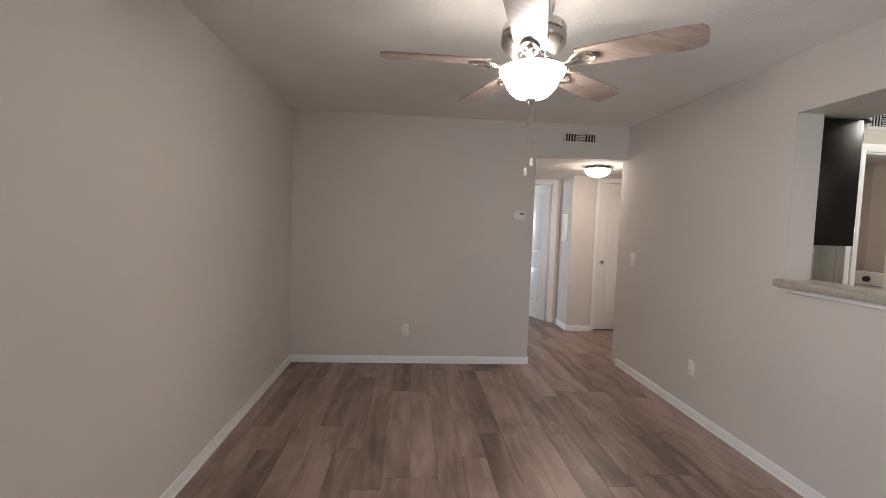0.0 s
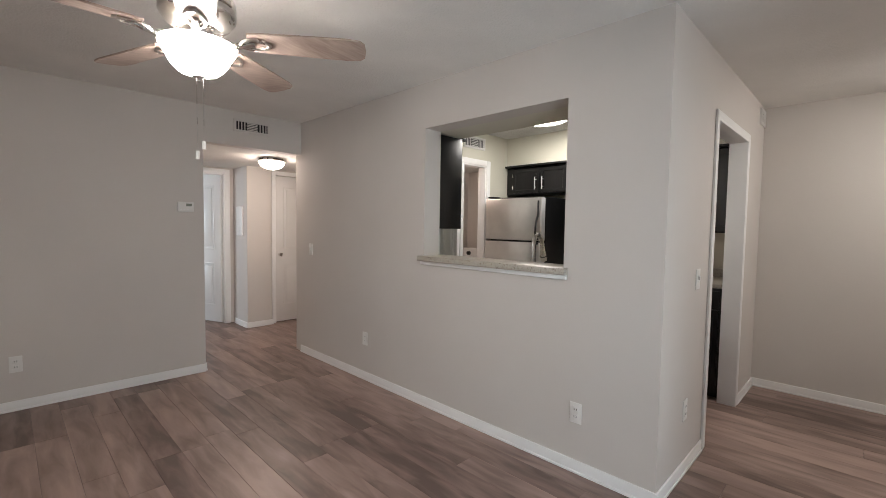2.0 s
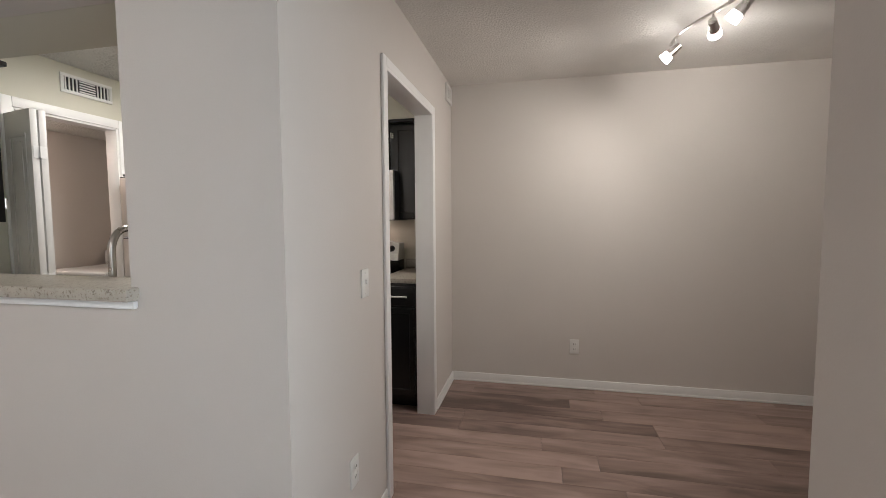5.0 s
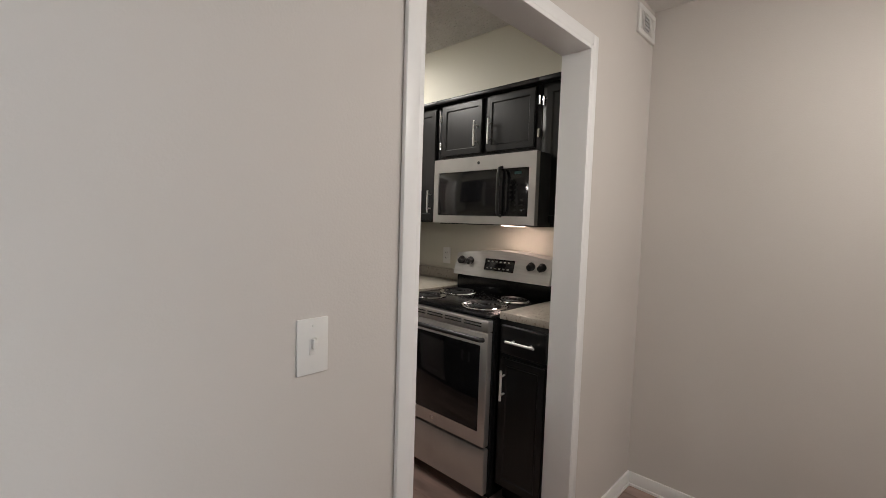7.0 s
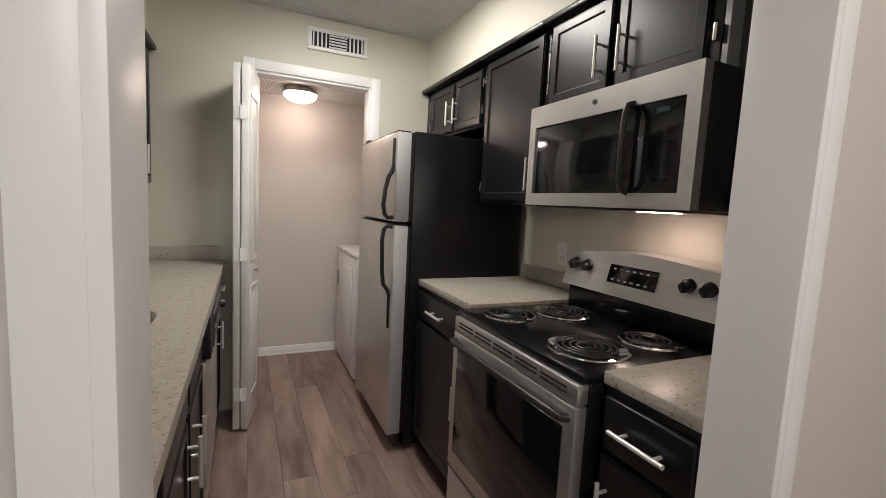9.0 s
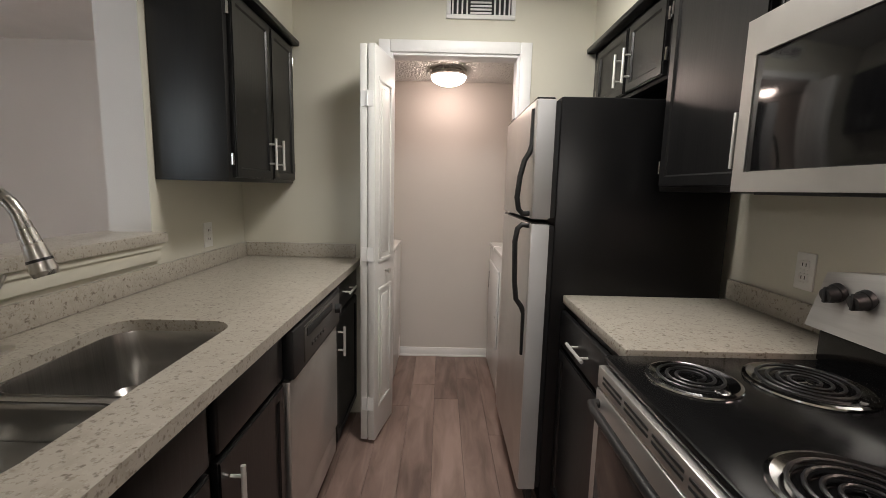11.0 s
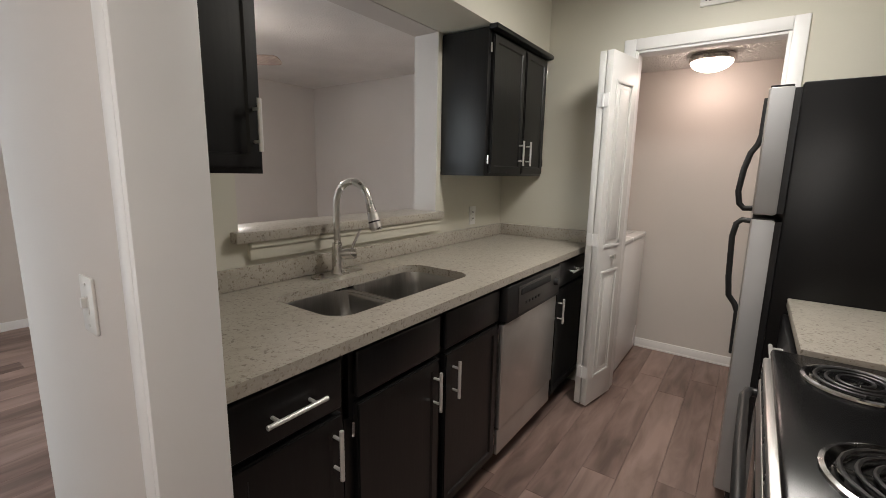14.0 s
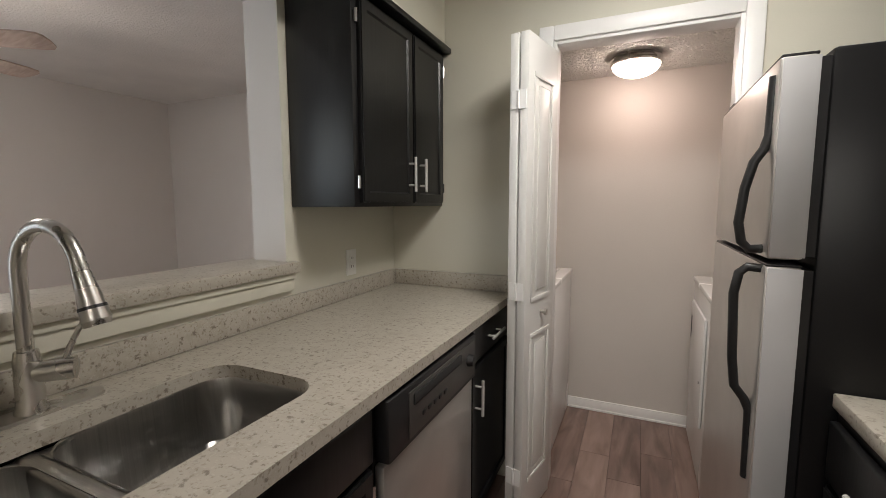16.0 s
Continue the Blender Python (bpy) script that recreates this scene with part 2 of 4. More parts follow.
ceiling = structure("ceiling", [(XW - 0.1, XL, -1.6, YB + 0.11, H, H + 0.1), (XL, XE + 0.1, -1.6, YS, H, H + 0.1)], M_CEIL, "off-white ceiling with a rough sprayed texture", "ceiling")
structure("ceiling_kitchen", [(XL, XE + 0.1, YS, YB + 0.11, H, H + 0.1)], M_POPCORN, "off-white kitchen ceiling with coarse sprayed lumps", "ceiling")
structure("ceiling_hall", [(1.233, 3.6, YB + 0.111, 9.0, HL, HL + 0.1)], M_CEIL, "lower off-white textured ceiling of the hall", "ceiling")
structure("ceiling_laundry", [(XK + 0.005, XE - 0.005, YN + 0.1, YLB, HLL, HLL + 0.1)], M_POPCORN, "lower textured ceiling of the laundry closet", "ceiling")
structure("wall_west", [(XW - 0.1, XW, YP - 0.1, YB + 0.11, 0, H)], M_WALL, "plain greige painted wall of the living room", "wall")
structure("wall_back", [(XW, 1.343, YB, YB + 0.11, 0, H), (1.343, XL, YB, YB + 0.11, HL - 0.005, H)], M_WALL, "greige painted wall beside the hall opening, with header", "wall")
structure("wall_hatch", [(XL, XK, YS, OY0, 0, H), (XL, XK, OY1, YB + 0.11, 0, H), (XL, XK, OY0, OY1, 0, OZ0), (XL, XK, OY0, OY1, OZ1, H)],
          M_WALL, "greige painted wall with a serving hatch to the kitchen", "wall")
structure("wall_doorway", [(XK, DX0, YS, YK, 0, H), (DX1, XE, YS, YK, 0, H), (DX0, DX1, YS, YK, DZ, H)], M_WALL, "greige painted wall with a cased kitchen doorway", "wall")
structure("wall_east", [(XE, XE + 0.1, -1.6, YB + 0.11, 0, H)], M_WALL, "greige painted wall of the dining corner", "wall")
structure("wall_dining_south", [(2.145, XE, -1.6, -1.5, 0, H)], M_WALL, "plain greige wall closing the dining corner", "wall")
structure("wall_dining_west", [(2.045, 2.145, -1.6, YP, 0, H)], M_WALL, "greige wall end beside the patio door", "wall")
structure("wall_patio", [(XW, -0.7, YP - 0.1, YP, 0, H), (1.84, 2.045, YP - 0.1, YP, 0, H), (-0.7, 1.84, YP - 0.1, YP, 2.06, H)], M_WALL, "greige wall round the patio door", "wall")
structure("kitchen_lining", [(XK, XK + 0.004, YK, OY0, 0, H), (XK, XK + 0.004, OY1, YN, 0, H), (XK, XK + 0.004, OY0, OY1, 0, OZ0), (XK, XK + 0.004, OY0, OY1, OZ1 + 0.004, H),
          (XE - 0.004, XE, YK, YN, 0, H), (DX1, XE - 0.004, YK, YK + 0.004, 0, H), (XK + 0.004, DX0, YK, YK + 0.004, 0, H), (DX0, DX1, YK, YK + 0.004, DZ, H)],
          M_CREAM, "pale cream painted kitchen walls", "wall")
structure("wall_kitchen_north", [(XK, LX0, YN, YN + 0.1, 0, H), (LX1, XE, YN, YN + 0.1, 0, H), (LX0, LX1, YN, YN + 0.1, LZ, H)], M_CREAM, "pale cream wall with the laundry doorway", "wall")
structure("soffit_west", [(XK + 0.004, 2.735, YK + 0.004, YN, 2.0735, H)], M_CREAM, "cream boxed soffit above wall cabinets and hatch", "soffit")
structure("soffit_east", [(4.325, XE - 0.004, YK + 0.004, YN, 2.0745, H)], M_CREAM, "cream boxed soffit above the wall cabinets", "soffit")
structure("wall_laundry", [(XK, XE, YLB, YB + 0.11, 0, H)], M_WALL, "greige back wall of the laundry closet", "wall")
structure("wall_hall_left", [(1.233, 1.343, YB + 0.11, HYB, 0, HL)], M_WALL, "greige side wall of the hall", "wall")
structure("wall_hall_corner", [(HX, 2.575, HY, HYB, 0, HL)], M_WALL, "greige projecting corner in the hall", "wall")
structure("wall_hall_end", [(2.575, HDX, HY + 0.05, HY + 0.15, 0, HL), (HDX + 0.72, 3.6, HY + 0.05, HY + 0.15, 0, HL), (HDX, HDX + 0.72, HY + 0.05, HY + 0.15, 2.0, HL)], M_WALL, "greige wall round the closet door", "wall")
structure("wall_hall_right", [(3.5, 3.6, YB + 0.11, HY + 0.05, 0, HL), (2.575, 3.6, HY + 0.3, HY + 0.4, 0, HL)], M_WALL, "greige wall closing the hall", "wall")
structure("wall_bedroom_door", [(1.343, 1.41, HYB, HYB + 0.1, 0, HL), (2.16, 2.575, HYB, HYB + 0.1, 0, HL), (1.41, 2.16, HYB, HYB + 0.1, 2.0, HL)], M_WALL, "greige wall round the bedroom door", "wall")
structure("wall_bedroom", [(-0.8, -0.7, HYB + 0.1, 9.0, 0, HL), (2.6, 2.7, HYB + 0.1, 9.0, 0, HL), (-0.8, 2.7, 9.0, 9.1, 0, HL), (-0.8, 1.343, HYB, HYB + 0.1, 0, HL)], M_WALL, "plain greige bedroom walls", "wall")
structure("ceiling_bedroom", [(-0.8, 1.233, HYB + 0.1, 9.0, HL, HL + 0.1)], M_CEIL, "off-white bedroom ceiling", "ceiling")
floor = structure("floor", [(XW - 0.1, XE + 0.1, -1.6, 9.1, -0.08, -0.0082)], M_SUB, "grey-brown wood-look plank floor", "floor")

# ---- trim ----


BH, BT = 0.072, 0.013


def baseboard(name, x0, x1, y0, y1):
    bm = bmesh.new()
    box(bm, x0, x1, y0, y1, 0.0, BH, 0.005)
    s = 0.006
    dx, dy = (s if x1 - x0 < y1 - y0 else 0), (s if y1 - y0 < x1 - x0 else 0)
    box(bm, x0 - dx, x1 + dx, y0 - dy, y1 + dy, 0.0, 0.014, 0.003)
    tagged(part(name, bm, M_TRIM), "white painted baseboard with a rounded shoe strip", "baseboard", kind="structure")


baseboard("baseboard_west", XW + 0.001, XW + BT, YP, YB - 0.001)
baseboard("baseboard_back", XW + BT, 1.343, YB - BT, YB - 0.001)
baseboard("baseboard_hatch", XL - BT, XL - 0.001, YS - BT, YB)
baseboard("baseboard_doorway_a", XL, DX0 - 0.058, YS - BT, YS - 0.001)
baseboard("baseboard_doorway_b", DX1 + 0.058, XE - 0.001, YS - BT, YS - 0.001)
baseboard("baseboard_east", XE - BT, XE - 0.001, -1.5, YS - BT)
baseboard("baseboard_dining_south", 2.18, XE - BT, -1.499, -1.5 + BT)
baseboard("baseboard_laundry", 2.5, XE - 0.01, YLB - BT, YLB - 0.001)
baseboard("baseboard_hall_a", HX - BT, HX - 0.001, HY - BT, HYB - 0.06)
baseboard("baseboard_hall_b", HX, HDX - 0.06, HY - BT, HY - 0.001)
baseboard("baseboard_hall_c", 1.343 + 0.001, 1.343 + BT, YB + 0.11, HYB)
baseboard("baseboard_end", 1.343 + 0.001, 1.343 + BT, YB, YB + 0.11)


def casing(name, axis, a0, a1, top, at, out, w=0.058, t=0.016, label="white painted door casing"):
    """Flat casing with an eased edge round an opening. axis: along which the opening runs; at: the wall's face; out: +1 or -1."""
    bm = bmesh.new()
    lo, hi = (at + 0.001, at + t) if out > 0 else (at - t, at - 0.001)
    for p0, p1, z0, z1 in ((a0 - w, a0, 0, top + w), (a1, a1 + w, 0, top + w), (a0, a1, top, top + w)):
        if axis == "x":
            box(bm, p0, p1, lo, hi, z0, z1, 0.005)
        else:
            box(bm, lo, hi, p0, p1, z0, z1, 0.005)
    tagged(part(name, bm, M_TRIM), label, "door casing", kind="structure")


def jamb(name, axis, a0, a1, top, b0, b1, t=0.018):
    bm = bmesh.new()
    for p0, p1, z0, z1 in ((a0, a0 + t, 0, top), (a1 - t, a1, 0, top), (a0 + t, a1 - t, top - t, top)):
        if axis == "x":
            box(bm, p0, p1, b0, b1, z0, z1, 0.002)
        else:
            box(bm, b0, b1, p0, p1, z0, z1, 0.002)
    tagged(part(name, bm, M_TRIM), "white painted door lining", "door frame", kind="structure")


casing("casing_kitchen_a", "x", DX0, DX1, DZ, YS, -1, 0.045)
jamb("jamb_kitchen", "x", DX0 - 0.004, DX1 + 0.004, DZ + 0.004, YS - 0.014, YK + 0.005)
casing("casing_laundry", "x", LX0, LX1, LZ, YN, -1, 0.062)
jamb("jamb_laundry", "x", LX0 - 0.004, LX1 + 0.004, LZ + 0.004, YN - 0.004, YN + 0.1)
casing("casing_bedroom", "x", 1.41, 2.16, 2.0, HYB, -1, 0.06)
jamb("jamb_bedroom", "x", 1.406, 2.164, 2.004, HYB - 0.004, HYB + 0.1)
casing("casing_closet", "x", HDX, HDX + 0.72, 2.0, HY + 0.05, -1, 0.055)

# hatch ledge and its aprons
bm = bmesh.new()
box(bm, XL - 0.045, XK + 0.045, OY0 - 0.03, OY1 + 0.03, OZ0 + 0.002, OZ0 + 0.042, 0.006)
ledge = tagged(part("hatch_ledge", bm, M_STONE), "beige speckled stone ledge across the serving hatch", "ledge")
boxes("apron", [(XL - 0.018, XL - 0.001, OY0 - 0.025, OY1 + 0.025, OZ0 - 0.024, OZ0 + 0.001)], M_TRIM, ledge, "white painted apron strip", 0.004)
boxes("apron", [(XK + 0.005, XK + 0.022, OY0 + 0.03, OY1 + 0.015, OZ0 - 0.065, OZ0 + 0.001), (XK + 0.023, XK + 0.031, OY0 + 0.03, OY1 + 0.015, OZ0 - 0.02, OZ0 + 0.001)], M_CREAM, ledge, "cream painted apron board", 0.003)


# ---- doors ----
def leaf_mesh(w, h, t, panels, both=True):
    """A moulded door leaf from 0 to w along x, t thick along y; panels: (x0, x1, z0, z1) sunk into its faces."""
    bm = bmesh.new()
    box(bm, 0, w, 0, t, 0, h, 0.002)
    for side in ((-1, 0.0), (1, t)) if both else ((-1, 0.0),):
        for x0, x1, z0, z1 in panels:
            y = side[1]
            o = side[0]
            for d in ((x0, x1, z1 - 0.02, z1), (x0, x1, z0, z0 + 0.02), (x0, x0 + 0.02, z0 + 0.02, z1 - 0.02), (x1 - 0.02, x1, z0 + 0.02, z1 - 0.02)):
                box(bm, d[0], d[1], min(y, y + o * 0.006), max(y, y + o * 0.006), d[2], d[3], 0.0028, 2)
            box(bm, x0 + 0.045, x1 - 0.045, min(y, y + o * 0.005), max(y, y + o * 0.005), z0 + 0.045, z1 - 0.045, 0.0045, 2)
    return bm


def knob_mesh(bm, at, out, axis):
    x, y, z = at
    b2 = bmesh.new()
    lathe(b2, ((0.0, 0.0), (0.026, 0.0), (0.026, 0.006), (0.011, 0.01), (0.011, 0.03), (0.024, 0.038), (0.026, 0.05), (0.02, 0.06), (0.0, 0.063)), seg=20)
    d = Vector((out, 0, 0)) if axis == "x" else Vector((0, out, 0))
    m = Matrix.Translation(at) @ d.to_track_quat("Z", "Y").to_matrix().to_4x4()
    b2.transform(m)
    me = bpy.data.meshes.new("knob_tmp")
    b2.to_mesh(me)
    b2.free()
    bm.from_mesh(me)
    bpy.data.meshes.remove(me)


def house_door(name, m, w, h, label, knob_x, hinge_x, paint=None):
    root = thing(name, m, label, "door")
    root["kind"] = "structure"
    leaf = part("leaf", leaf_mesh(w, h, 0.035, ((0.11, w - 0.11, 0.98, h - 0.14), (0.11, w - 0.11, 0.22, 0.80))), paint or M_DOOR, root)
    for y, o in ((0.0, -1), (0.035, 1)):
        bm = bmesh.new()
        knob_mesh(bm, (knob_x, y, 0.92), o, "y")
        part("knob", bm, M_NICKEL, leaf, "satin nickel door knob")
    for z in (0.25, 1.0, h - 0.22):
        bm = bmesh.new()
        tube(bm, (hinge_x, -0.008, z - 0.045), (hinge_x, -0.008, z + 0.045), 0.007, 10)
        box(bm, min(hinge_x, hinge_x + (0.03 if hinge_x < w / 2 else -0.03)), max(hinge_x, hinge_x + (0.03 if hinge_x < w / 2 else -0.03)), -0.003, 0.0, z - 0.045, z + 0.045)
        part("hinge", bm, M_NICKEL, leaf, "satin nickel hinge")
    return root


house_door("door_1", pose(2.145, HYB + 0.05, 0.012, 0, 0, 112), 0.73, 1.985, "white two-panel bedroom door standing half open", 0.665, 0.0, M_GLOSS)
house_door("door_2", pose(HDX + 0.004, HY + 0.062, 0.012), 0.712, 1.985, "closed white two-panel closet door in the hall", 0.06, 0.712)

# laundry bifold, folded open against its jamb
bif = thing("bifold_door", pose(3.242, 3.938, 0.018, 0, 0, -101.5), "white two-panel bifold closet door folded open", "door")
bif["kind"] = "structure"
for k, y0 in ((0, 0.0), (1, -0.042)):
    b2 = leaf_mesh(0.292, 1.965, 0.034, ((0.05, 0.242, 0.93, 1.83), (0.05, 0.242, 0.16, 0.80)))
    b2.transform(Matrix.Translation((0, y0, 0)))
    lf = part("leaf", b2, M_DOOR, bif)
    if k == 0:
        bm = bmesh.new()
        lathe(bm, ((0.0, 0.0), (0.008, 0.0), (0.007, 0.012), (0.014, 0.02), (0.013, 0.028), (0.0, 0.03)), seg=16)
        bm.transform(Matrix.Translation((0.135, 0.034, 0.875)) @ Matrix.Rotation(radians(-90), 4, "X"))
        part("knob", bm, M_NICKEL, lf, "small nickel knob")
        for z in (0.2, 0.98, 1.72):
            bm = bmesh.new()
            box(bm, 0.291, 0.295, -0.034, 0.026, z - 0.035, z + 0.035)
            tube(bm, (0.297, -0.004, z - 0.035), (0.297, -0.004, z + 0.035), 0.005, 8)
            part("hinge", bm, M_TRIM, lf, "white painted hinge")

# ---- cabinets ----


def handle(parent, at, length, upright):
    """A round bar pull on two posts, standing 28 mm off the front at y = at[1]."""
    x, y, z = at
    bm = bmesh.new()
    h = length / 2
    a, b = ((x, y - 0.03, z - h), (x, y - 0.03, z + h)) if upright else ((x - h, y - 0.03, z), (x + h, y - 0.03, z))
    tube(bm, a, b, 0.006, 14)
    for s in (-0.62, 0.62):
        p = (x, y, z + s * h) if upright else (x + s * h, y, z)
        tube(bm, p, (p[0], y - 0.03, p[2]), 0.0045, 10)
    return part("handle", bm, M_PULL, parent, "brushed nickel bar handle")


def front_mesh(x0, x1, z0, z1, y=0.0, t=0.02, frame_w=0.05):
    """A cabinet front with a routed, recessed panel."""
    bm = bmesh.new()
    box(bm, x0, x1, y - t, y, z0, z1)
    bm.faces.ensure_lookup_table()
    f = min(bm.faces, key=lambda q: q.calc_center_median().y)
    fw = min(frame_w, (z1 - z0) * 0.28)
    bmesh.ops.inset_region(bm, faces=[f], thickness=fw, depth=0)
    bmesh.ops.inset_region(bm, faces=[f], thickness=0.008, depth=-0.007)
    bmesh.ops.inset_region(bm, faces=[f], thickness=0.012, depth=0)
    outer = [e for e in bm.edges if all(abs(v.co.y - (y - t)) < 1e-5 and (abs(v.co.x - x0) < 1e-5 or abs(v.co.x - x1) < 1e-5 or abs(v.co.z - z0) < 1e-5 or abs(v.co.z - z1) < 1e-5) for v in e.verts)]
    bmesh.ops.bevel(bm, geom=outer, offset=0.005, segments=2, affect="EDGES")
    return bm


def hinges(parent, x, zs, out):
    for z in zs:
        bm = bmesh.new()
        tube(bm, (x, -0.012, z - 0.022), (x, -0.012, z + 0.022), 0.0055, 10)
        box(bm, min(x, x + out * 0.018), max(x, x + out * 0.018), -0.003, 0.0, z - 0.02, z + 0.02)
        part("hinge", bm, M_CHROME, parent, "bright metal hinge")


def cabinet(name, m, w, h, d, label, doors=(), drawers=(), toe=0.0, group="", crown=False, hollow=False):
    """doors: (x0, x1, z0, z1, handle x, handle z, hinge x); drawers: (x0, x1, z0, z1, handle or not). Front at y = 0."""
    root = thing(name, m, label, "cabinet", group)
    bm = bmesh.new()
    if hollow:
        box(bm, 0.0015, w - 0.0015, 0.0, d, toe, toe + 0.02)
        for nm, q in (("side_panel", (0.0015, 0.02, 0.0, d)), ("side_panel", (w - 0.02, w - 0.0015, 0.0, d)), ("back_panel", (0.02, w - 0.02, d - 0.012, d)), ("face_frame", (0.02, w - 0.02, 0.0, 0.018))):
            boxes(nm, [(*q, toe + 0.02, h - 0.21 if nm == "side_panel" else h)], M_BLACK, root)
    else:
        box(bm, 0.0015, w - 0.0015, 0.0, d, toe, h, 0.0015)
    if toe:
        box(bm, 0.0015, w - 0.0015, 0.07, d, 0.0, toe + 0.002)
    part("body", bm, M_BLACK, root)
    for x0, x1, z0, z1, hx, hz, gx in doors:
        dr = part("door", front_mesh(x0, x1, z0, z1, -0.001), M_BLACK, root)
        handle(dr, (hx, -0.021, hz), 0.14, True)
        if gx is not None:
            hinges(root, gx, (z0 + 0.07, z1 - 0.07), 1 if gx < (x0 + x1) / 2 else -1)
    for x0, x1, z0, z1, hh in drawers:
        bm = bmesh.new()
        box(bm, x0, x1, -0.021, -0.001, z0, z1, 0.006, 3)
        dr = part("drawer", bm, M_BLACK, root)
        if hh:
            handle(dr, ((x0 + x1) / 2, -0.021, (z0 + z1) / 2), min(0.16, (x1 - x0) * 0.62), False)
    if crown:
        bm = bmesh.new()
        box(bm, 0.0, w, -0.05, 0.0, h - 0.012, h + 0.012, 0.006)
        part("crown", bm, M_BLACK, root)
    return root


def west(y, z=0.0, x=3.05):
    return pose(x, y, z, 0, 0, 90)


def east(y, z=0.0, x=4.03):
    return pose(x, y, z, 0, 0, -90)


ZB = 0.895
DT, DB, DRB, DRT = 0.725, 0.115, 0.742, 0.875
BL = "black-stained base cabinet with drawer under the stone worktop"
YA, YC1, YC2, YC3, YC4 = YK + 0.005, 1.965, 2.82, 3.435, YN - 0.003
cabinet("base_cabinet", west(YA), YC1 - YA, ZB, 0.60, "narrow " + BL, [(0.02, 0.32, DB, DT, 0.29, 0.63, None)], [(0.02, 0.32, DRB, DRT, True)], 0.1, "kitchen base cabinets")
sb = cabinet("sink_cabinet", west(YC1), YC2 - YC1, ZB, 0.60, "black-stained two-door sink cabinet below the double sink",
             [(0.035, 0.413, DB, DT, 0.381, 0.62, 0.024), (0.448, 0.832, DB, DT, 0.494, 0.62, 0.843)], [(0.035, 0.413, DRB, DRT, False), (0.448, 0.832, DRB, DRT, False)], 0.1, "kitchen base cabinets", False, True)
wc = YC4 - YC3
cabinet("base_cabinet", west(YC3), wc, ZB, 0.60, "black-stained base cabinet with drawer beside the dishwasher", [(0.02, wc - 0.02, DB, DT, 0.055, 0.61, None)], [(0.02, wc - 0.02, DRB, DRT, True)], 0.1, "kitchen base cabinets")
YF0, YST1, YST0 = 3.185, 2.605, 1.905
cabinet("base_cabinet", east(YF0), YF0 - YST1, ZB, 0.62, "black-stained base cabinet with drawer between fridge and stove", [(0.02, YF0 - YST1 - 0.02, DB, DT, YF0 - YST1 - 0.055, 0.50, 0.008)], [(0.02, YF0 - YST1 - 0.02, DRB, DRT, True)], 0.1, "kitchen base cabinets")
we = YST0 - YA
cabinet("base_cabinet", east(YST0), we, ZB, 0.62, "narrow black-stained base cabinet with drawer beside the stove", [(0.02, we - 0.02, DB, DT, 0.05, 0.60, None)], [(0.02, we - 0.02, DRB, DRT, True)], 0.1, "kitchen base cabinets")

ZU, ZT = 1.335, 2.062
XWC = 2.722
UL = "black-stained wall cabinet with recessed panel door"
wu = YN - 0.003 - 3.228
cabinet("wall_cabinet", west(3.228, ZU, XWC), wu, ZT - ZU, XWC - XK - 0.006, UL + "s beside the serving hatch", [(0.03, wu * 0.55 - 0.008, 0.015, 0.70, wu * 0.55 - 0.045, 0.13, 0.014), (wu * 0.55 + 0.008, wu - 0.03, 0.015, 0.70, wu * 0.55 + 0.05, 0.13, wu - 0.012)], (), 0, "kitchen wall cabinets", True)
wu2 = 1.975 - YA
cabinet("wall_cabinet", west(YA, ZU, XWC), wu2, ZT - ZU, XWC - XK - 0.006, UL + " beside the kitchen doorway", [(0.03, wu2 - 0.012, 0.015, 0.70, wu2 - 0.034, 0.13, None)], (), 0, "kitchen wall cabinets", True)
XU = 4.335
YU1, YU2, YU3 = 3.15, 2.635, 1.915
ZE = 2.062
wf = YN - 0.003 - YU1
cabinet("wall_cabinet", east(YN - 0.003, 1.735, XU), wf, ZE - 1.735, XE - 0.006 - XU, "low " + UL + "s above the fridge", [(0.10, wf / 2 + 0.047, 0.015, 0.29, wf / 2 + 0.012, 0.12, 0.09), (wf / 2 + 0.068, wf - 0.02, 0.015, 0.29, wf / 2 + 0.104, 0.12, wf - 0.012)], (), 0, "kitchen wall cabinets", True)
wt = YU1 - YU2
cabinet("wall_cabinet", east(YU1, ZU, XU), wt, ZE - ZU, XE - 0.006 - XU, "tall " + UL + " between fridge and microwave", [(0.03, wt - 0.02, 0.015, ZE - ZU - 0.03, wt - 0.05, 0.13, 0.012)], (), 0, "kitchen wall cabinets", True)
wm = YU2 - YU3
cabinet("wall_cabinet", east(YU2, 1.705, XU), wm, ZE - 1.705, XE - 0.006 - XU, "low " + UL + "s above the microwave", [(0.03, wm / 2 - 0.015, 0.03, 0.335, wm / 2 - 0.05, 0.14, 0.012), (wm / 2 + 0.015, wm - 0.03, 0.03, 0.335, wm / 2 + 0.05, 0.14, wm - 0.012)], (), 0, "kitchen wall cabinets", True)
ws = YU3 - YA
cabinet("wall_cabinet", east(YU3, ZU, XU), ws, ZE - ZU, XE - 0.006 - XU, "narrow " + UL + " beside the microwave", [(0.03, ws - 0.015, 0.015, ZE - ZU - 0.03, 0.06, 0.13, 0.012)], (), 0, "kitchen wall cabinets", True)

# ---- worktops ----
CT0, CT1 = 0.897, 0.93


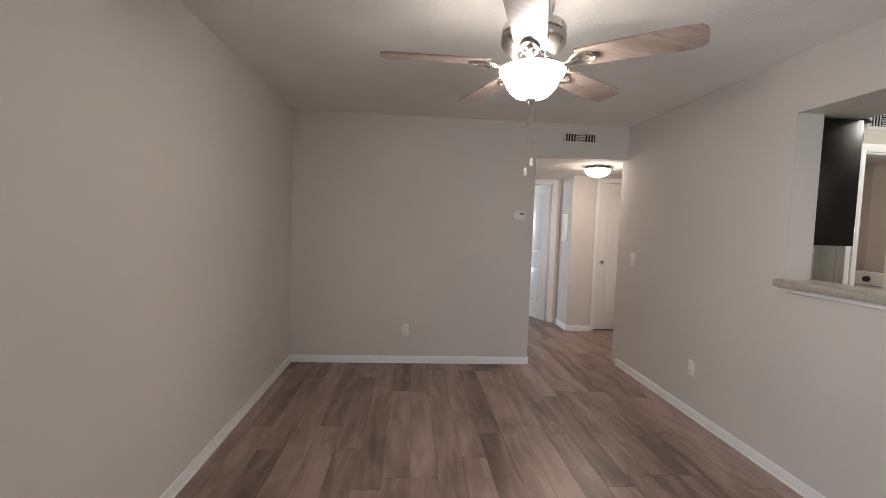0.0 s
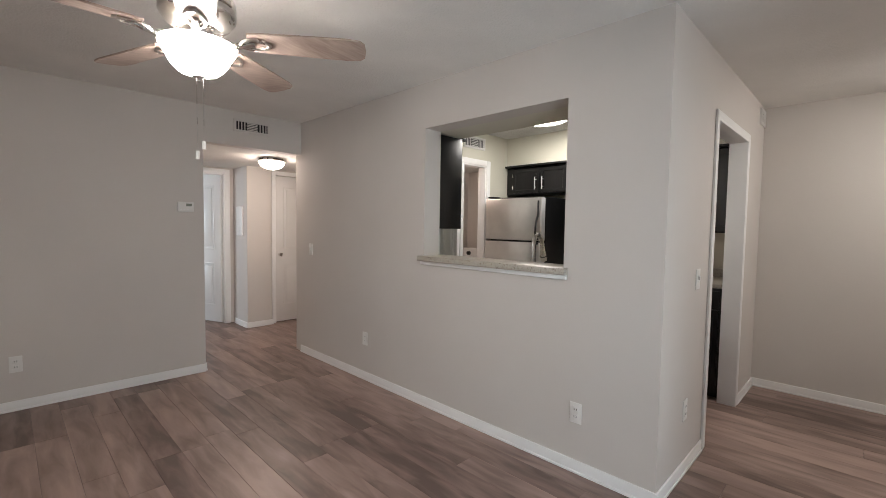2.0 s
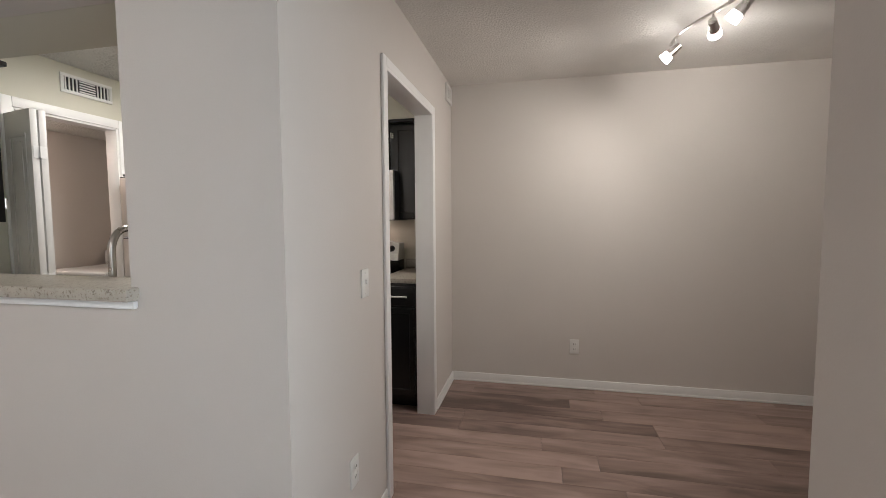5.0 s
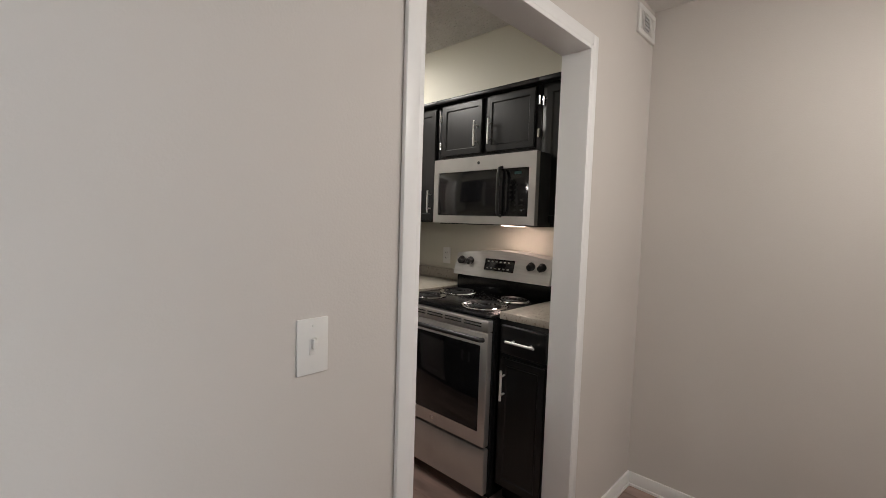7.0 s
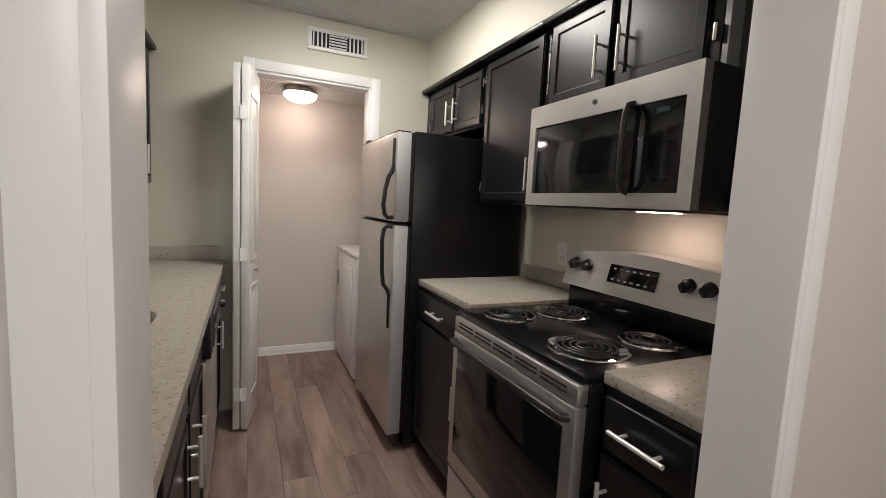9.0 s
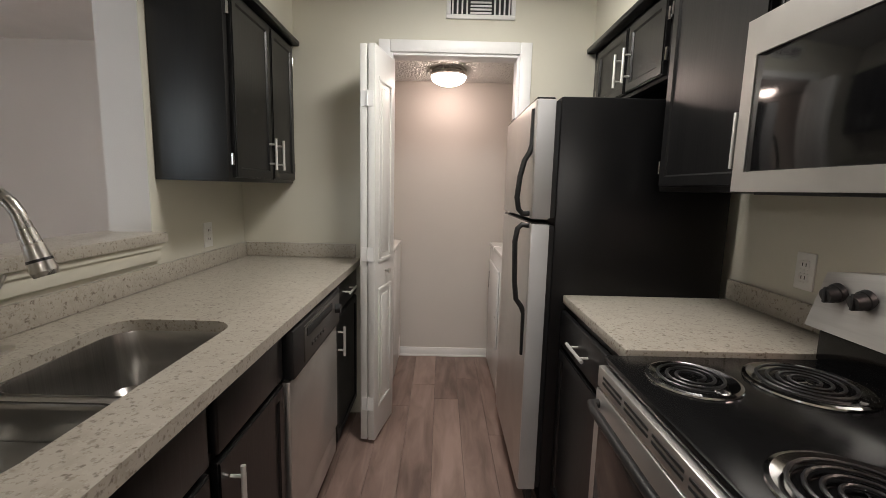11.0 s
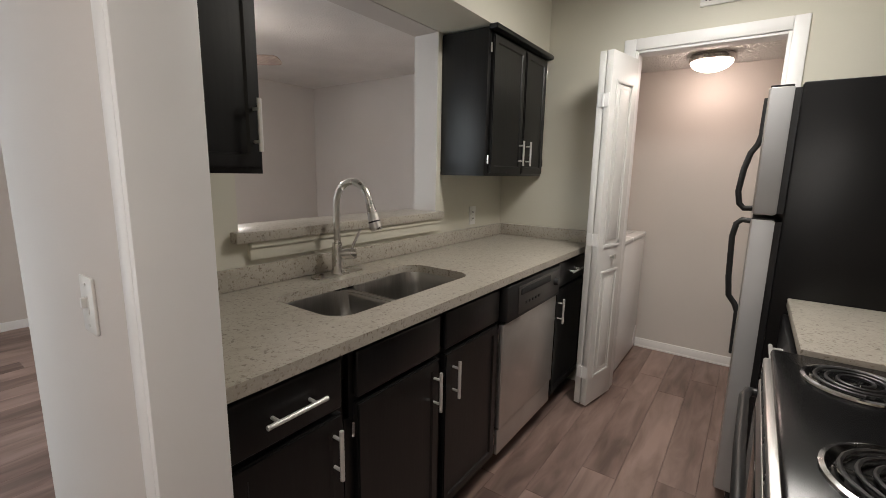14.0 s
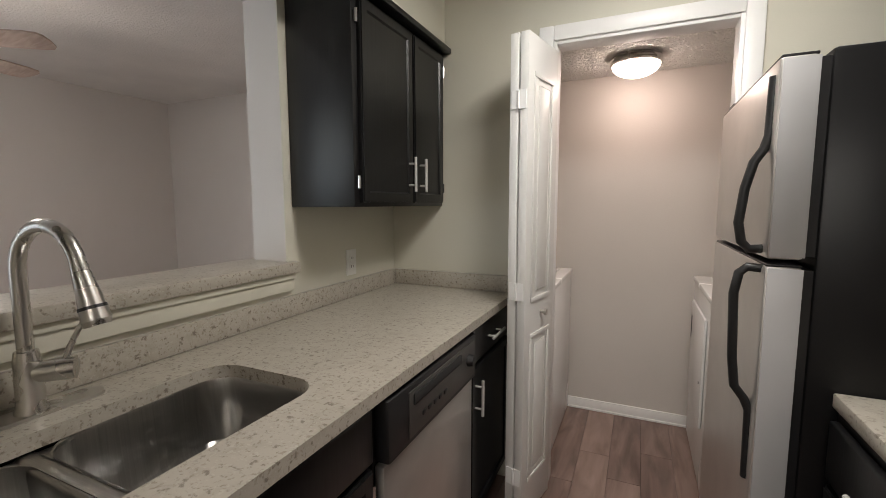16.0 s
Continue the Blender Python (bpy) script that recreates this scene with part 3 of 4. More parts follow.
def rounded(x0, x1, y0, y1, r, n=6):
    pts = []
    for cx, cy, a0 in ((x1 - r, y1 - r, 0), (x0 + r, y1 - r, 90), (x0 + r, y0 + r, 180), (x1 - r, y0 + r, 270)):
        for i in range(n + 1):
            a = radians(a0 + 90 * i / n)
            pts.append((cx + r * math.cos(a), cy + r * math.sin(a)))
    return pts


def loop(bm, pts, z):
    vs = [bm.verts.new((x, y, z)) for x, y in pts]
    return vs, [bm.edges.new((vs[i], vs[(i + 1) % len(vs)])) for i in range(len(vs))]


SX0, SX1, SY0, SYD0, SYD1, SY1 = 2.618, 2.956, 2.034, 2.345, 2.372, 2.765
bm = bmesh.new()
XF = 3.094
_, e1 = loop(bm, [(XK + 0.006, YA), (XF, YA), (XF, YC4), (XK + 0.006, YC4)], CT1)
_, e2 = loop(bm, rounded(SX0, SX1, SY0, SY1, 0.075), CT1)
fs = [g for g in bmesh.ops.triangle_fill(bm, edges=e1 + e2, use_beauty=True)["geom"] if isinstance(g, bmesh.types.BMFace)]
ex = bmesh.ops.extrude_face_region(bm, geom=fs)["geom"]
bmesh.ops.translate(bm, vec=(0, 0, CT0 - CT1), verts=[g for g in ex if isinstance(g, bmesh.types.BMVert)])
bmesh.ops.recalc_face_normals(bm, faces=bm.faces)
worktop = part("worktop", bm, M_STONE)
tagged(worktop, "beige speckled stone worktop with a sink cut-out", "worktop")
for dims in ((XK + 0.006, XK + 0.026, YA, YC4, CT1 + 0.001, 1.008), (XK + 0.026, XF - 0.03, YC4 - 0.02, YC4, CT1 + 0.001, 1.008)):
    bm = bmesh.new()
    box(bm, *dims, 0.003)
    part("backsplash", bm, M_STONE, worktop)
for y0, y1, lab in ((YST1 + 0.002, YF0, "beige speckled stone worktop between fridge and stove"), (YA, YST0 - 0.002, "short beige speckled stone worktop beside the stove")):
    bm = bmesh.new()
    box(bm, 4.018, XE - 0.006, y0, y1, CT0, CT1, 0.004)
    wtp = tagged(part("worktop", bm, M_STONE), lab, "worktop")
    boxes("backsplash", [(XE - 0.026, XE - 0.006, y0, y1, CT1 + 0.001, 1.008)], M_STONE, wtp, bevel=0.003)

# ---- sink and tap ----
sink = thing("double_sink", pose((SX0 + SX1) / 2, (SY0 + SY1) / 2, CT0 - 0.19), "stainless steel undermount double-bowl sink", "sink")
for y0, y1 in ((SY0, SYD0), (SYD1, SY1)):
    bm = bmesh.new()
    ox, oy, oz = (SX0 + SX1) / 2, (SY0 + SY1) / 2, CT0 - 0.19
    rings = []
    for gap, z, r in ((-0.012, 0.189, 0.078), (-0.002, 0.189, 0.076), (0.0, 0.182, 0.075), (0.005, 0.10, 0.075), (0.012, 0.03, 0.06), (0.03, 0.008, 0.05), (0.07, 0.0, 0.03)):
        lo, hi = (y0 + gap, y1 - gap)
        if gap < 0:
            lo, hi = (y0 + (gap if y0 == SY0 else -gap * 0.1), y1 - (gap if y1 == SY1 else -gap * 0.1))
        rings.append([bm.verts.new((x - ox, y - oy, z)) for x, y in rounded(SX0 + gap, SX1 - gap, lo, hi, r)])
    for p, q in zip(rings, rings[1:]):
        for i in range(len(p)):
            bm.faces.new((p[i], p[(i + 1) % len(p)], q[(i + 1) % len(p)], q[i]))
    bm.faces.new(rings[-1])
    bmesh.ops.recalc_face_normals(bm, faces=bm.faces)
    bowl = part("bowl", bm, M_SINK, sink)
    bm = bmesh.new()
    lathe(bm, ((0.0, -0.004), (0.02, -0.004), (0.028, 0.001), (0.042, 0.003), (0.045, 0.0005)), (0, (y0 + y1) / 2 - oy, 0.001), 24)
    part("drain", bm, M_CHROME, bowl, "chrome basket drain")

bm = bmesh.new()
box(bm, -(SX1 - SX0) / 2 - 0.012, (SX1 - SX0) / 2 + 0.012, SYD0 - 0.007 - (SY0 + SY1) / 2, SYD1 + 0.007 - (SY0 + SY1) / 2, 0.10, 0.1865, 0.012, 3)
for cx, cy, sx, sy in ((SX0, SYD0, 1, -1), (SX1, SYD0, -1, -1), (SX0, SYD1, 1, 1), (SX1, SYD1, -1, 1)):
    q = 0.077
    arc = [bm.verts.new((cx + sx * (q - q * math.cos(k * math.pi / 16)) - ox, cy + sy * (q - q * math.sin(k * math.pi / 16)) - oy, 0.1825)) for k in range(9)]
    tip = bm.verts.new((cx - sx * 0.004 - ox, cy - sy * 0.004 - oy, 0.1825))
    for a, b in zip(arc, arc[1:]):
        bm.faces.new((tip, a, b) if sx * sy > 0 else (tip, b, a))
part("divider", bm, M_SINK, sink, "rounded steel divider")
FX, FY = 2.527, 2.408
tap = thing("faucet", pose(FX, FY, CT1), "brushed nickel pull-down kitchen faucet behind the sink", "faucet")
bm = bmesh.new()
vs = []
for s in (0.0, 0.007):
    vs.append([bm.verts.new((x, y, s)) for x, y in rounded(-0.03, 0.03, -0.125, 0.125, 0.029, 6)])
for i in range(len(vs[0])):
    j = (i + 1) % len(vs[0])
    bm.faces.new((vs[0][i], vs[0][j], vs[1][j], vs[1][i]))
bm.faces.new(vs[1])
bm.faces.new(list(reversed(vs[0])))
part("deck_plate", bm, M_NICKEL, tap)
bm = bmesh.new()
lathe(bm, ((0.0, 0.006), (0.027, 0.006), (0.027, 0.012), (0.023, 0.02), (0.022, 0.11), (0.019, 0.13), (0.0, 0.132)), seg=28)
part("body", bm, M_NICKEL, tap)
bm = bmesh.new()
ax = Vector((0.985, 0.17, 0))
pts = [Vector((0, 0, 0.12)), Vector((0, 0, 0.2)), Vector((0, 0, 0.285))]
R = 0.08
for i in range(1, 13):
    a = math.pi * i / 12 * 0.93
    pts.append(ax * (R - R * math.cos(a)) + Vector((0, 0, 0.285 + R * math.sin(a) * 1.15)))
sweep(bm, pts, 0.0135, 16)
part("spout", bm, M_NICKEL, tap)
bm = bmesh.new()
dn = (pts[-1] - pts[-2]).normalized()
e = pts[-1]
tube(bm, e, e + dn * 0.012, 0.0145, 18)
tube(bm, e + dn * 0.013, e + dn * 0.105, 0.0155, 20, 0.024)
tube(bm, e + dn * 0.105, e + dn * 0.115, 0.024, 20, 0.021)
hd = part("spray_head", bm, M_NICKEL, tap)
bm = bmesh.new()
tube(bm, e + dn * 0.078, e + dn * 0.084, 0.0228, 20, 0.0232)
part("band", bm, M_PLASTIC, hd, "dark band round the spray head")
bm = bmesh.new()
side = Vector((0.62, 0.78, 0)).normalized()
tube(bm, Vector((0, 0, 0.085)) + side * 0.01, Vector((0, 0, 0.085)) + side * 0.075, 0.021, 18, 0.024)
sweep(bm, [Vector((0, 0, 0.095)) + side * 0.055, Vector((0, 0, 0.13)) + side * 0.068, Vector((0, 0, 0.185)) + side * 0.095], [0.006, 0.006, 0.0045], 10)
part("lever", bm, M_NICKEL, tap)

# ---- dishwasher ----
DWW = YC3 - YC2 - 0.006
dw = thing("dishwasher", west(YC2 + 0.003), "built-in dishwasher with steel door and dark control strip", "dishwasher")
boxes("body", [(0.0, DWW, 0.0, 0.58, 0.1, 0.885), (0.01, DWW - 0.01, 0.06, 0.58, 0.0, 0.1)], M_PLASTIC, dw, bevel=0.002)
dd = boxes("door", [(0.004, DWW - 0.004, -0.03, -0.001, 0.23, 0.715)], M_STEEL, dw, "brushed steel door", 0.006)
boxes("kick_panel", [(0.004, DWW - 0.004, -0.022, -0.001, 0.1, 0.222)], M_STEEL, dw, "brushed steel kick panel", 0.004)
cp = boxes("control_panel", [(0.004, DWW - 0.004, -0.045, -0.001, 0.722, 0.882)], M_PLASTIC, dw, "black control strip", 0.008)
boxes("fascia", [(0.10, DWW - 0.03, -0.049, -0.044, 0.74, 0.866)], M_FASCIA, cp, "dark grey fascia", 0.003)
# no hollow is cut: the grip's inner shade is this dark raised strip
boxes("grip", [(0.12, DWW - 0.16, -0.053, -0.048, 0.825, 0.855)], M_DARK, cp, "dark raised strip in place of a recessed pull", 0.004)
for i in range(5):
    boxes("button", [(0.17 + i * 0.035, 0.193 + i * 0.035, -0.052, -0.048, 0.775, 0.787)], M_PLASTIC, cp, bevel=0.001)
bm = bmesh.new()
tube(bm, (DWW - 0.09, -0.049, 0.81), (DWW - 0.09, -0.07, 0.81), 0.021, 22, 0.018)
part("dial", bm, M_PLASTIC, cp, "black timer dial")

# ---- stove ----
SW = YST1 - YST0 - 0.006
st = thing("electric_stove", east(YST1 - 0.003, 0, 3.985), "freestanding electric stove, black top and steel oven door", "stove")
boxes("body", [(0.0, SW, 0.0, 0.64, 0.05, 0.895), (0.03, SW - 0.03, 0.05, 0.6, 0.0, 0.05)], M_ENAMEL, st, bevel=0.003)
boxes("cooktop", [(-0.002, SW + 0.002, -0.025, 0.585, 0.896, 0.918)], M_ENAMEL, st, "glossy black enamel cooktop", 0.008)
od = boxes("oven_door", [(0.004, SW - 0.004, -0.04, -0.001, 0.292, 0.835)], M_STEEL, st, "steel oven door with dark window", 0.006)
boxes("window", [(0.045, SW - 0.045, -0.0435, -0.039, 0.362, 0.772)], M_GLASS, od, "dark oven window", 0.003)
boxes("top_vent", [(0.004, SW - 0.004, -0.038, -0.001, 0.838, 0.893)], M_STEEL, st, "slotted steel vent strip", 0.005)
# raised dark bars replace the shade inside the vent slots
for i in range(5):
    for z in (0.858, 0.872):
        boxes("slot", [(0.035 + i * (SW - 0.07) / 5 + 0.008, 0.035 + (i + 1) * (SW - 0.07) / 5 - 0.008, -0.0395, -0.037, z, z + 0.006)], M_DARK, st)
bm = bmesh.new()
sweep(bm, [(0.03, -0.036, 0.80), (0.036, -0.06, 0.803), (0.08, -0.068, 0.806), (SW / 2, -0.071, 0.806), (SW - 0.08, -0.068, 0.806), (SW - 0.036, -0.06, 0.803), (SW - 0.03, -0.036, 0.80)], 0.0115, 12)
part("handle", bm, M_PLASTIC, od, "black bar handle")
bm = bmesh.new()
tube(bm, (SW / 2, -0.04, 0.328), (SW / 2, -0.0425, 0.328), 0.012, 18)
part("badge", bm, M_CHROME, od, "small round metal badge")
boxes("drawer", [(0.004, SW - 0.004, -0.036, -0.001, 0.06, 0.28)], M_STEEL, st, "steel storage drawer", 0.006)
# back guard: black riser, steel panel with arched top
boxes("riser", [(0.0, SW, 0.515, 0.645, 0.918, 1.015)], M_ENAMEL, st, bevel=0.004)
bm = bmesh.new()
n = 14
fr, bk = [], []
for i in range(n + 1):
    x = SW * i / n
    top = 1.145 + 0.03 * math.sin(math.pi * i / n)
    fr.append((bm.verts.new((x, 0.475, 1.01)), bm.verts.new((x, 0.515, top))))
    bk.append((bm.verts.new((x, 0.645, 1.01)), bm.verts.new((x, 0.645, top))))
for i in range(n):
    bm.faces.new((fr[i][0], fr[i + 1][0], fr[i + 1][1], fr[i][1]))
    bm.faces.new((fr[i][1], fr[i + 1][1], bk[i + 1][1], bk[i][1]))
    bm.faces.new((bk[i][1], bk[i + 1][1], bk[i + 1][0], bk[i][0]))
    bm.faces.new((bk[i][0], bk[i + 1][0], fr[i + 1][0], fr[i][0]))
for i in (0, n):
    bm.faces.new((fr[i][0], fr[i][1], bk[i][1], bk[i][0]))
bmesh.ops.recalc_face_normals(bm, faces=bm.faces)
bg = part("control_panel", bm, M_STEEL, st, "steel control panel with an arched top")
slope = 0.04 / 0.15


def on_panel(z):
    return 0.475 + (z - 1.01) * slope


bm = bmesh.new()
box(bm, SW * 0.345, SW * 0.655, -0.005, 0.003, -0.036, 0.036, 0.002)
bm.transform(Matrix.Translation((0, on_panel(1.09), 1.09)) @ Matrix.Rotation(-math.atan(slope), 4, "X"))
dp = part("display", bm, M_GLASS, bg, "black clock display")
for i in range(6):
    for z in (1.07, 1.11):
        boxes("key", [(SW * 0.375 + i * 0.03, SW * 0.375 + i * 0.03 + 0.012, on_panel(z) - 0.0068, on_panel(z) - 0.003, z - 0.003, z + 0.003)], M_PLATE, dp)
for x in (0.055, 0.125, SW - 0.125, SW - 0.055):
    bm = bmesh.new()
    tube(bm, (x, on_panel(1.105), 1.105), (x, on_panel(1.105) - 0.012, 1.102), 0.024, 22, 0.022)
    tube(bm, (x, on_panel(1.105) - 0.012, 1.102), (x, on_panel(1.105) - 0.034, 1.097), 0.02, 22, 0.016)
    box(bm, x - 0.004, x + 0.004, on_panel(1.105) - 0.038, on_panel(1.105) - 0.01, 1.08, 1.118, 0.002)
    part("knob", bm, M_PLASTIC, bg, "black burner knob")
for x, y, r in ((0.142, 0.12, 0.083), (0.155, 0.365, 0.106), (0.528, 0.14, 0.106), (0.533, 0.39, 0.083)):
    bm = bmesh.new()
    lathe(bm, ((0.02, -0.008), (r * 0.5, -0.008), (r * 0.92, 0.001), (r + 0.006, 0.006), (r + 0.013, 0.004), (r + 0.014, 0.0)), (x, y, 0.919), 44)
    bw = part("drip_bowl", bm, M_CHROME, st, "chrome drip bowl")
    bm = bmesh.new()
    turns = 4 if r > 0.1 else 3
    pts = []
    for i in range(turns * 22 + 1):
        a = 2 * math.pi * i / 22
        rr = 0.02 + (r - 0.026) * i / (turns * 22)
        pts.append((x + rr * math.cos(a), y + rr * math.sin(a), 0.9265))
    sweep(bm, pts, 0.0036, 6)
    part("coil", bm, M_PLASTIC, bw, "black spiral heating coil")
    bm = bmesh.new()
    for k in range(3):
        a = 2 * math.pi * k / 3 + 0.5
        box(bm, -0.002, r * 0.96, -0.002, 0.002, -0.004, 0.0)
        for v in bm.verts[-8:]:
            v.co = Matrix.Rotation(a, 4, "Z") @ v.co
    bm.transform(Matrix.Translation((x, y, 0.923)))
    part("support", bm, M_CHROME, bw)

# ---- microwave ----
MW = 2.53 - 1.845
mo = thing("microwave", east(2.53, 1.335, 4.187), "over-the-range microwave with steel frame and dark window", "microwave")
MH = 0.358
boxes("body", [(0.0, MW, 0.03, XE - 0.006 - 4.187, 0.0, MH)], M_PLASTIC, mo, bevel=0.003)
md = bmesh.new()
for d in ((0.0, MW, 0.0, 0.03, MH - 0.075, MH), (0.0, MW, 0.0, 0.03, 0.0, 0.042), (0.0, 0.035, 0.0, 0.03, 0.042, MH - 0.075), (MW - 0.04, MW, 0.0, 0.03, 0.042, MH - 0.075)):
    box(md, *d)
bmesh.ops.remove_doubles(md, verts=md.verts, dist=0.0005)
fm = part("door_frame", md, M_STEEL, mo, "brushed steel front frame")
boxes("door_glass", [(0.035, 0.505, 0.004, 0.028, 0.042, MH - 0.075)], M_GLASS, mo, "dark door window", 0.002)
cpn = boxes("control_panel", [(0.507, MW - 0.04, 0.003, 0.028, 0.042, MH - 0.075)], M_GLASS, mo, "black touch panel", 0.002)
boxes("display", [(0.56, 0.60, 0.0015, 0.0035, 0.252, 0.265)], mat("display_green", (0.02, 0.06, 0.057), 0.3, emit=0.06), cpn, "dim green clock display")
for i in range(6):
    for j in range(3):
        boxes("key", [(0.53 + j * 0.034, 0.546 + j * 0.034, 0.0018, 0.0034, 0.07 + i * 0.025, 0.078 + i * 0.025)], M_KEY, cpn)
bm = bmesh.new()
sweep(bm, [(0.484, 0.002, 0.29), (0.484, -0.022, 0.283), (0.484, -0.031, 0.255), (0.484, -0.033, 0.165), (0.484, -0.031, 0.075), (0.484, -0.022, 0.05), (0.484, 0.002, 0.043)], 0.0085, 12)
part("handle", bm, M_PLASTIC, mo, "black curved handle")
bm = bmesh.new()
tube(bm, (0.33, 0.001, MH - 0.035), (0.33, -0.002, MH - 0.035), 0.008, 16)
part("badge", bm, M_PLASTIC, mo, "small dark round badge")
boxes("underside", [(0.02, MW - 0.02, 0.04, 0.40, -0.006, 0.001)], M_PLASTIC, mo)
boxes("cooktop_lamp", [(MW / 2 - 0.07, MW / 2 + 0.07, 0.29, 0.34, -0.0085, -0.0055)], mat("lit_lamp_lens", (1.0, 0.74, 0.64), 0.4, emit=34.0), mo, "glowing warm cooktop lamp", 0.001)

# ---- fridge ----
FW = 3.908 - 3.193
fr_ = thing("refrigerator", east(3.905, 0, 3.872), "top-freezer fridge, steel doors and black sides", "refrigerator")
boxes("body", [(0.0, FW, 0.098, 0.76, 0.03, 1.672)], M_FRIDGE, fr_, "matt black cabinet", 0.008)
boxes("kick_grille", [(0.02, FW - 0.02, 0.05, 0.074, 0.02, 0.09)], M_PLASTIC, fr_, bevel=0.004)
for z0, z1 in ((0.095, 1.204), (1.218, 1.664)):
    d = boxes("door", [(0.0, FW, 0.006, 0.078, z0, z1)], M_STEEL, fr_, "brushed steel door", 0.01)
    boxes("edge_trim", [(FW - 0.001, FW + 0.002, 0.012, 0.078, z0 + 0.006, z1 - 0.006)], M_EDGE, d, "pale grey door edge", 0.0008)
    boxes("gasket", [(0.008, FW - 0.008, 0.0775, 0.0985, z0 + 0.008, z1 - 0.008)], M_PLASTIC, d)
    boxes("cap", [(0.004, FW - 0.004, 0.01, 0.076, z1 - 0.003, z1 + 0.004)] if z0 > 1 else [(0.004, FW - 0.004, 0.01, 0.076, z1 - 0.003, z1 + 0.003)], M_PLASTIC, d, bevel=0.002)
    bm = bmesh.new()
    x = FW - 0.035
    if z0 > 1:
        pts = [(x, 0.015, 1.27), (x, -0.02, 1.268), (x, -0.036, 1.285), (x, -0.044, 1.33), (x, -0.036, 1.41), (x, -0.022, 1.47), (x, -0.004, 1.50), (x, 0.004, 1.53), (x, 0.006, 1.66)]
    else:
        pts = [(x, 0.015, 1.222), (x, -0.02, 1.225), (x, -0.036, 1.21), (x, -0.044, 1.16), (x, -0.038, 1.0), (x, -0.03, 0.93), (x, -0.008, 0.90), (x, 0.004, 0.87), (x, 0.006, 0.70)]
    pts = [(px, max(py, -0.044) if py < 0 else py, pz - 0.03) for px, py, pz in pts]
    sweep(bm, pts, 0.0105, 12)
    part("handle", bm, M_PLASTIC, d, "black curved handle")
bm = bmesh.new()
box(bm, 0.02, 0.10, 0.02, 0.14, 1.672, 1.688, 0.004)
part("hinge_cover", bm, M_PLASTIC, fr_, "black hinge cover")

# ---- laundry machines ----


def machine(name, m, label, washer):
    root = thing(name, m, label, "washing machine" if washer else "dryer", "laundry pair")
    boxes("body", [(0.0, 0.68, 0.0, 0.66, 0.02, 0.905)], M_WHITE, root, bevel=0.008)
    top = boxes("top", [(-0.003, 0.683, -0.006, 0.66, 0.906, 0.935)], M_WHITE, root, bevel=0.008)
    con = boxes("console", [(0.0, 0.68, 0.55, 0.65, 0.936, 1.07)], M_WHITE, root, bevel=0.015)
    for x in (0.15, 0.5):
        bm = bmesh.new()
        tube(bm, (x, 0.551, 1.0), (x, 0.52, 1.0), 0.028, 20, 0.024)
        part("dial", bm, M_PLASTIC, con, "dark dial")
    if washer:
        boxes("lid", [(0.08, 0.60, 0.06, 0.50, 0.935, 0.944)], M_WHITE, top, bevel=0.004)
    else:
        d = boxes("door", [(0.10, 0.58, -0.016, -0.001, 0.30, 0.82)], M_WHITE, root, bevel=0.01)
        boxes("recess", [(0.13, 0.15, -0.0185, -0.015, 0.62, 0.74)], M_PLASTIC, d, "dark slim pull", 0.002)
        boxes("latch", [(0.52, 0.53, -0.0185, -0.015, 0.50, 0.51)], M_PLASTIC, d)
    for x in (0.04, 0.64):
        for y in (0.04, 0.62):
            bm = bmesh.new()
            tube(bm, (x, y, 0.0), (x, y, 0.022), 0.02, 12)
            part("foot", bm, M_PLASTIC, root)
    return root


machine("dryer", pose(3.915, 4.80, 0, 0, 0, -90), "white front-loading dryer in the laundry closet", False)
machine("washer", pose(3.235, 4.14, 0, 0, 0, 90), "white top-loading washer in the laundry closet", True)

# ---- lamps ----


def dome_light(name, at, r, label, ring, lens, depth):
    root = thing(name, pose(*at), label, "ceiling light")
    bm = bmesh.new()
    lathe(bm, ((0.0, 0.0), (r * 0.92, 0.0), (r * 0.97, -0.012), (r * 0.90, -0.016), (r * 0.98, -0.022), (r * 0.93, -0.028), (r * 0.98, -0.034), (r * 0.90, -0.042), (0.0, -0.042)), seg=44)
    part("ring", bm, ring, root, "ribbed satin nickel ring")
    bm = bmesh.new()
    lathe(bm, [(r * 0.90 * math.cos(a), -0.04 - depth * math.sin(a)) for a in [i * math.pi / 2 / 9 for i in range(9)]] + [(0.0, -0.04 - depth)], seg=44)
    part("lens", bm, lens, root, "glowing frosted glass dome")
    return root


dome_light("laundry_light", (3.565, 4.55, HLL), 0.13, "round flush ceiling light with frosted dome, lit", M_NICKEL, M_DISC, 0.062)
hl = dome_light("hall_light", (2.20, 5.62, HL), 0.15, "round flush hall ceiling light with frosted dome, lit", M_NICKEL, M_HALL, 0.085)
bm = bmesh.new()
lathe(bm, ((0.0, 0.0), (0.012, 0.0), (0.012, -0.01), (0.005, -0.022), (0.0, -0.022)), (0, 0, -0.124), 16)
part("finial", bm, M_NICKEL, hl, "nickel finial")

kl = thing("kitchen_light", pose(3.71, 3.09, H), "large round flush kitchen ceiling light, lit", "ceiling light")
bm = bmesh.new()
lathe(bm, ((0.0, 0.0), (0.22, 0.0), (0.238, -0.004), (0.238, -0.02), (0.233, -0.023), (0.226, -0.02), (0.226, -0.008), (0.0, -0.008)), seg=72)
part("rim", bm, M_RIM, kl, "slim dark metal rim")
bm = bmesh.new()
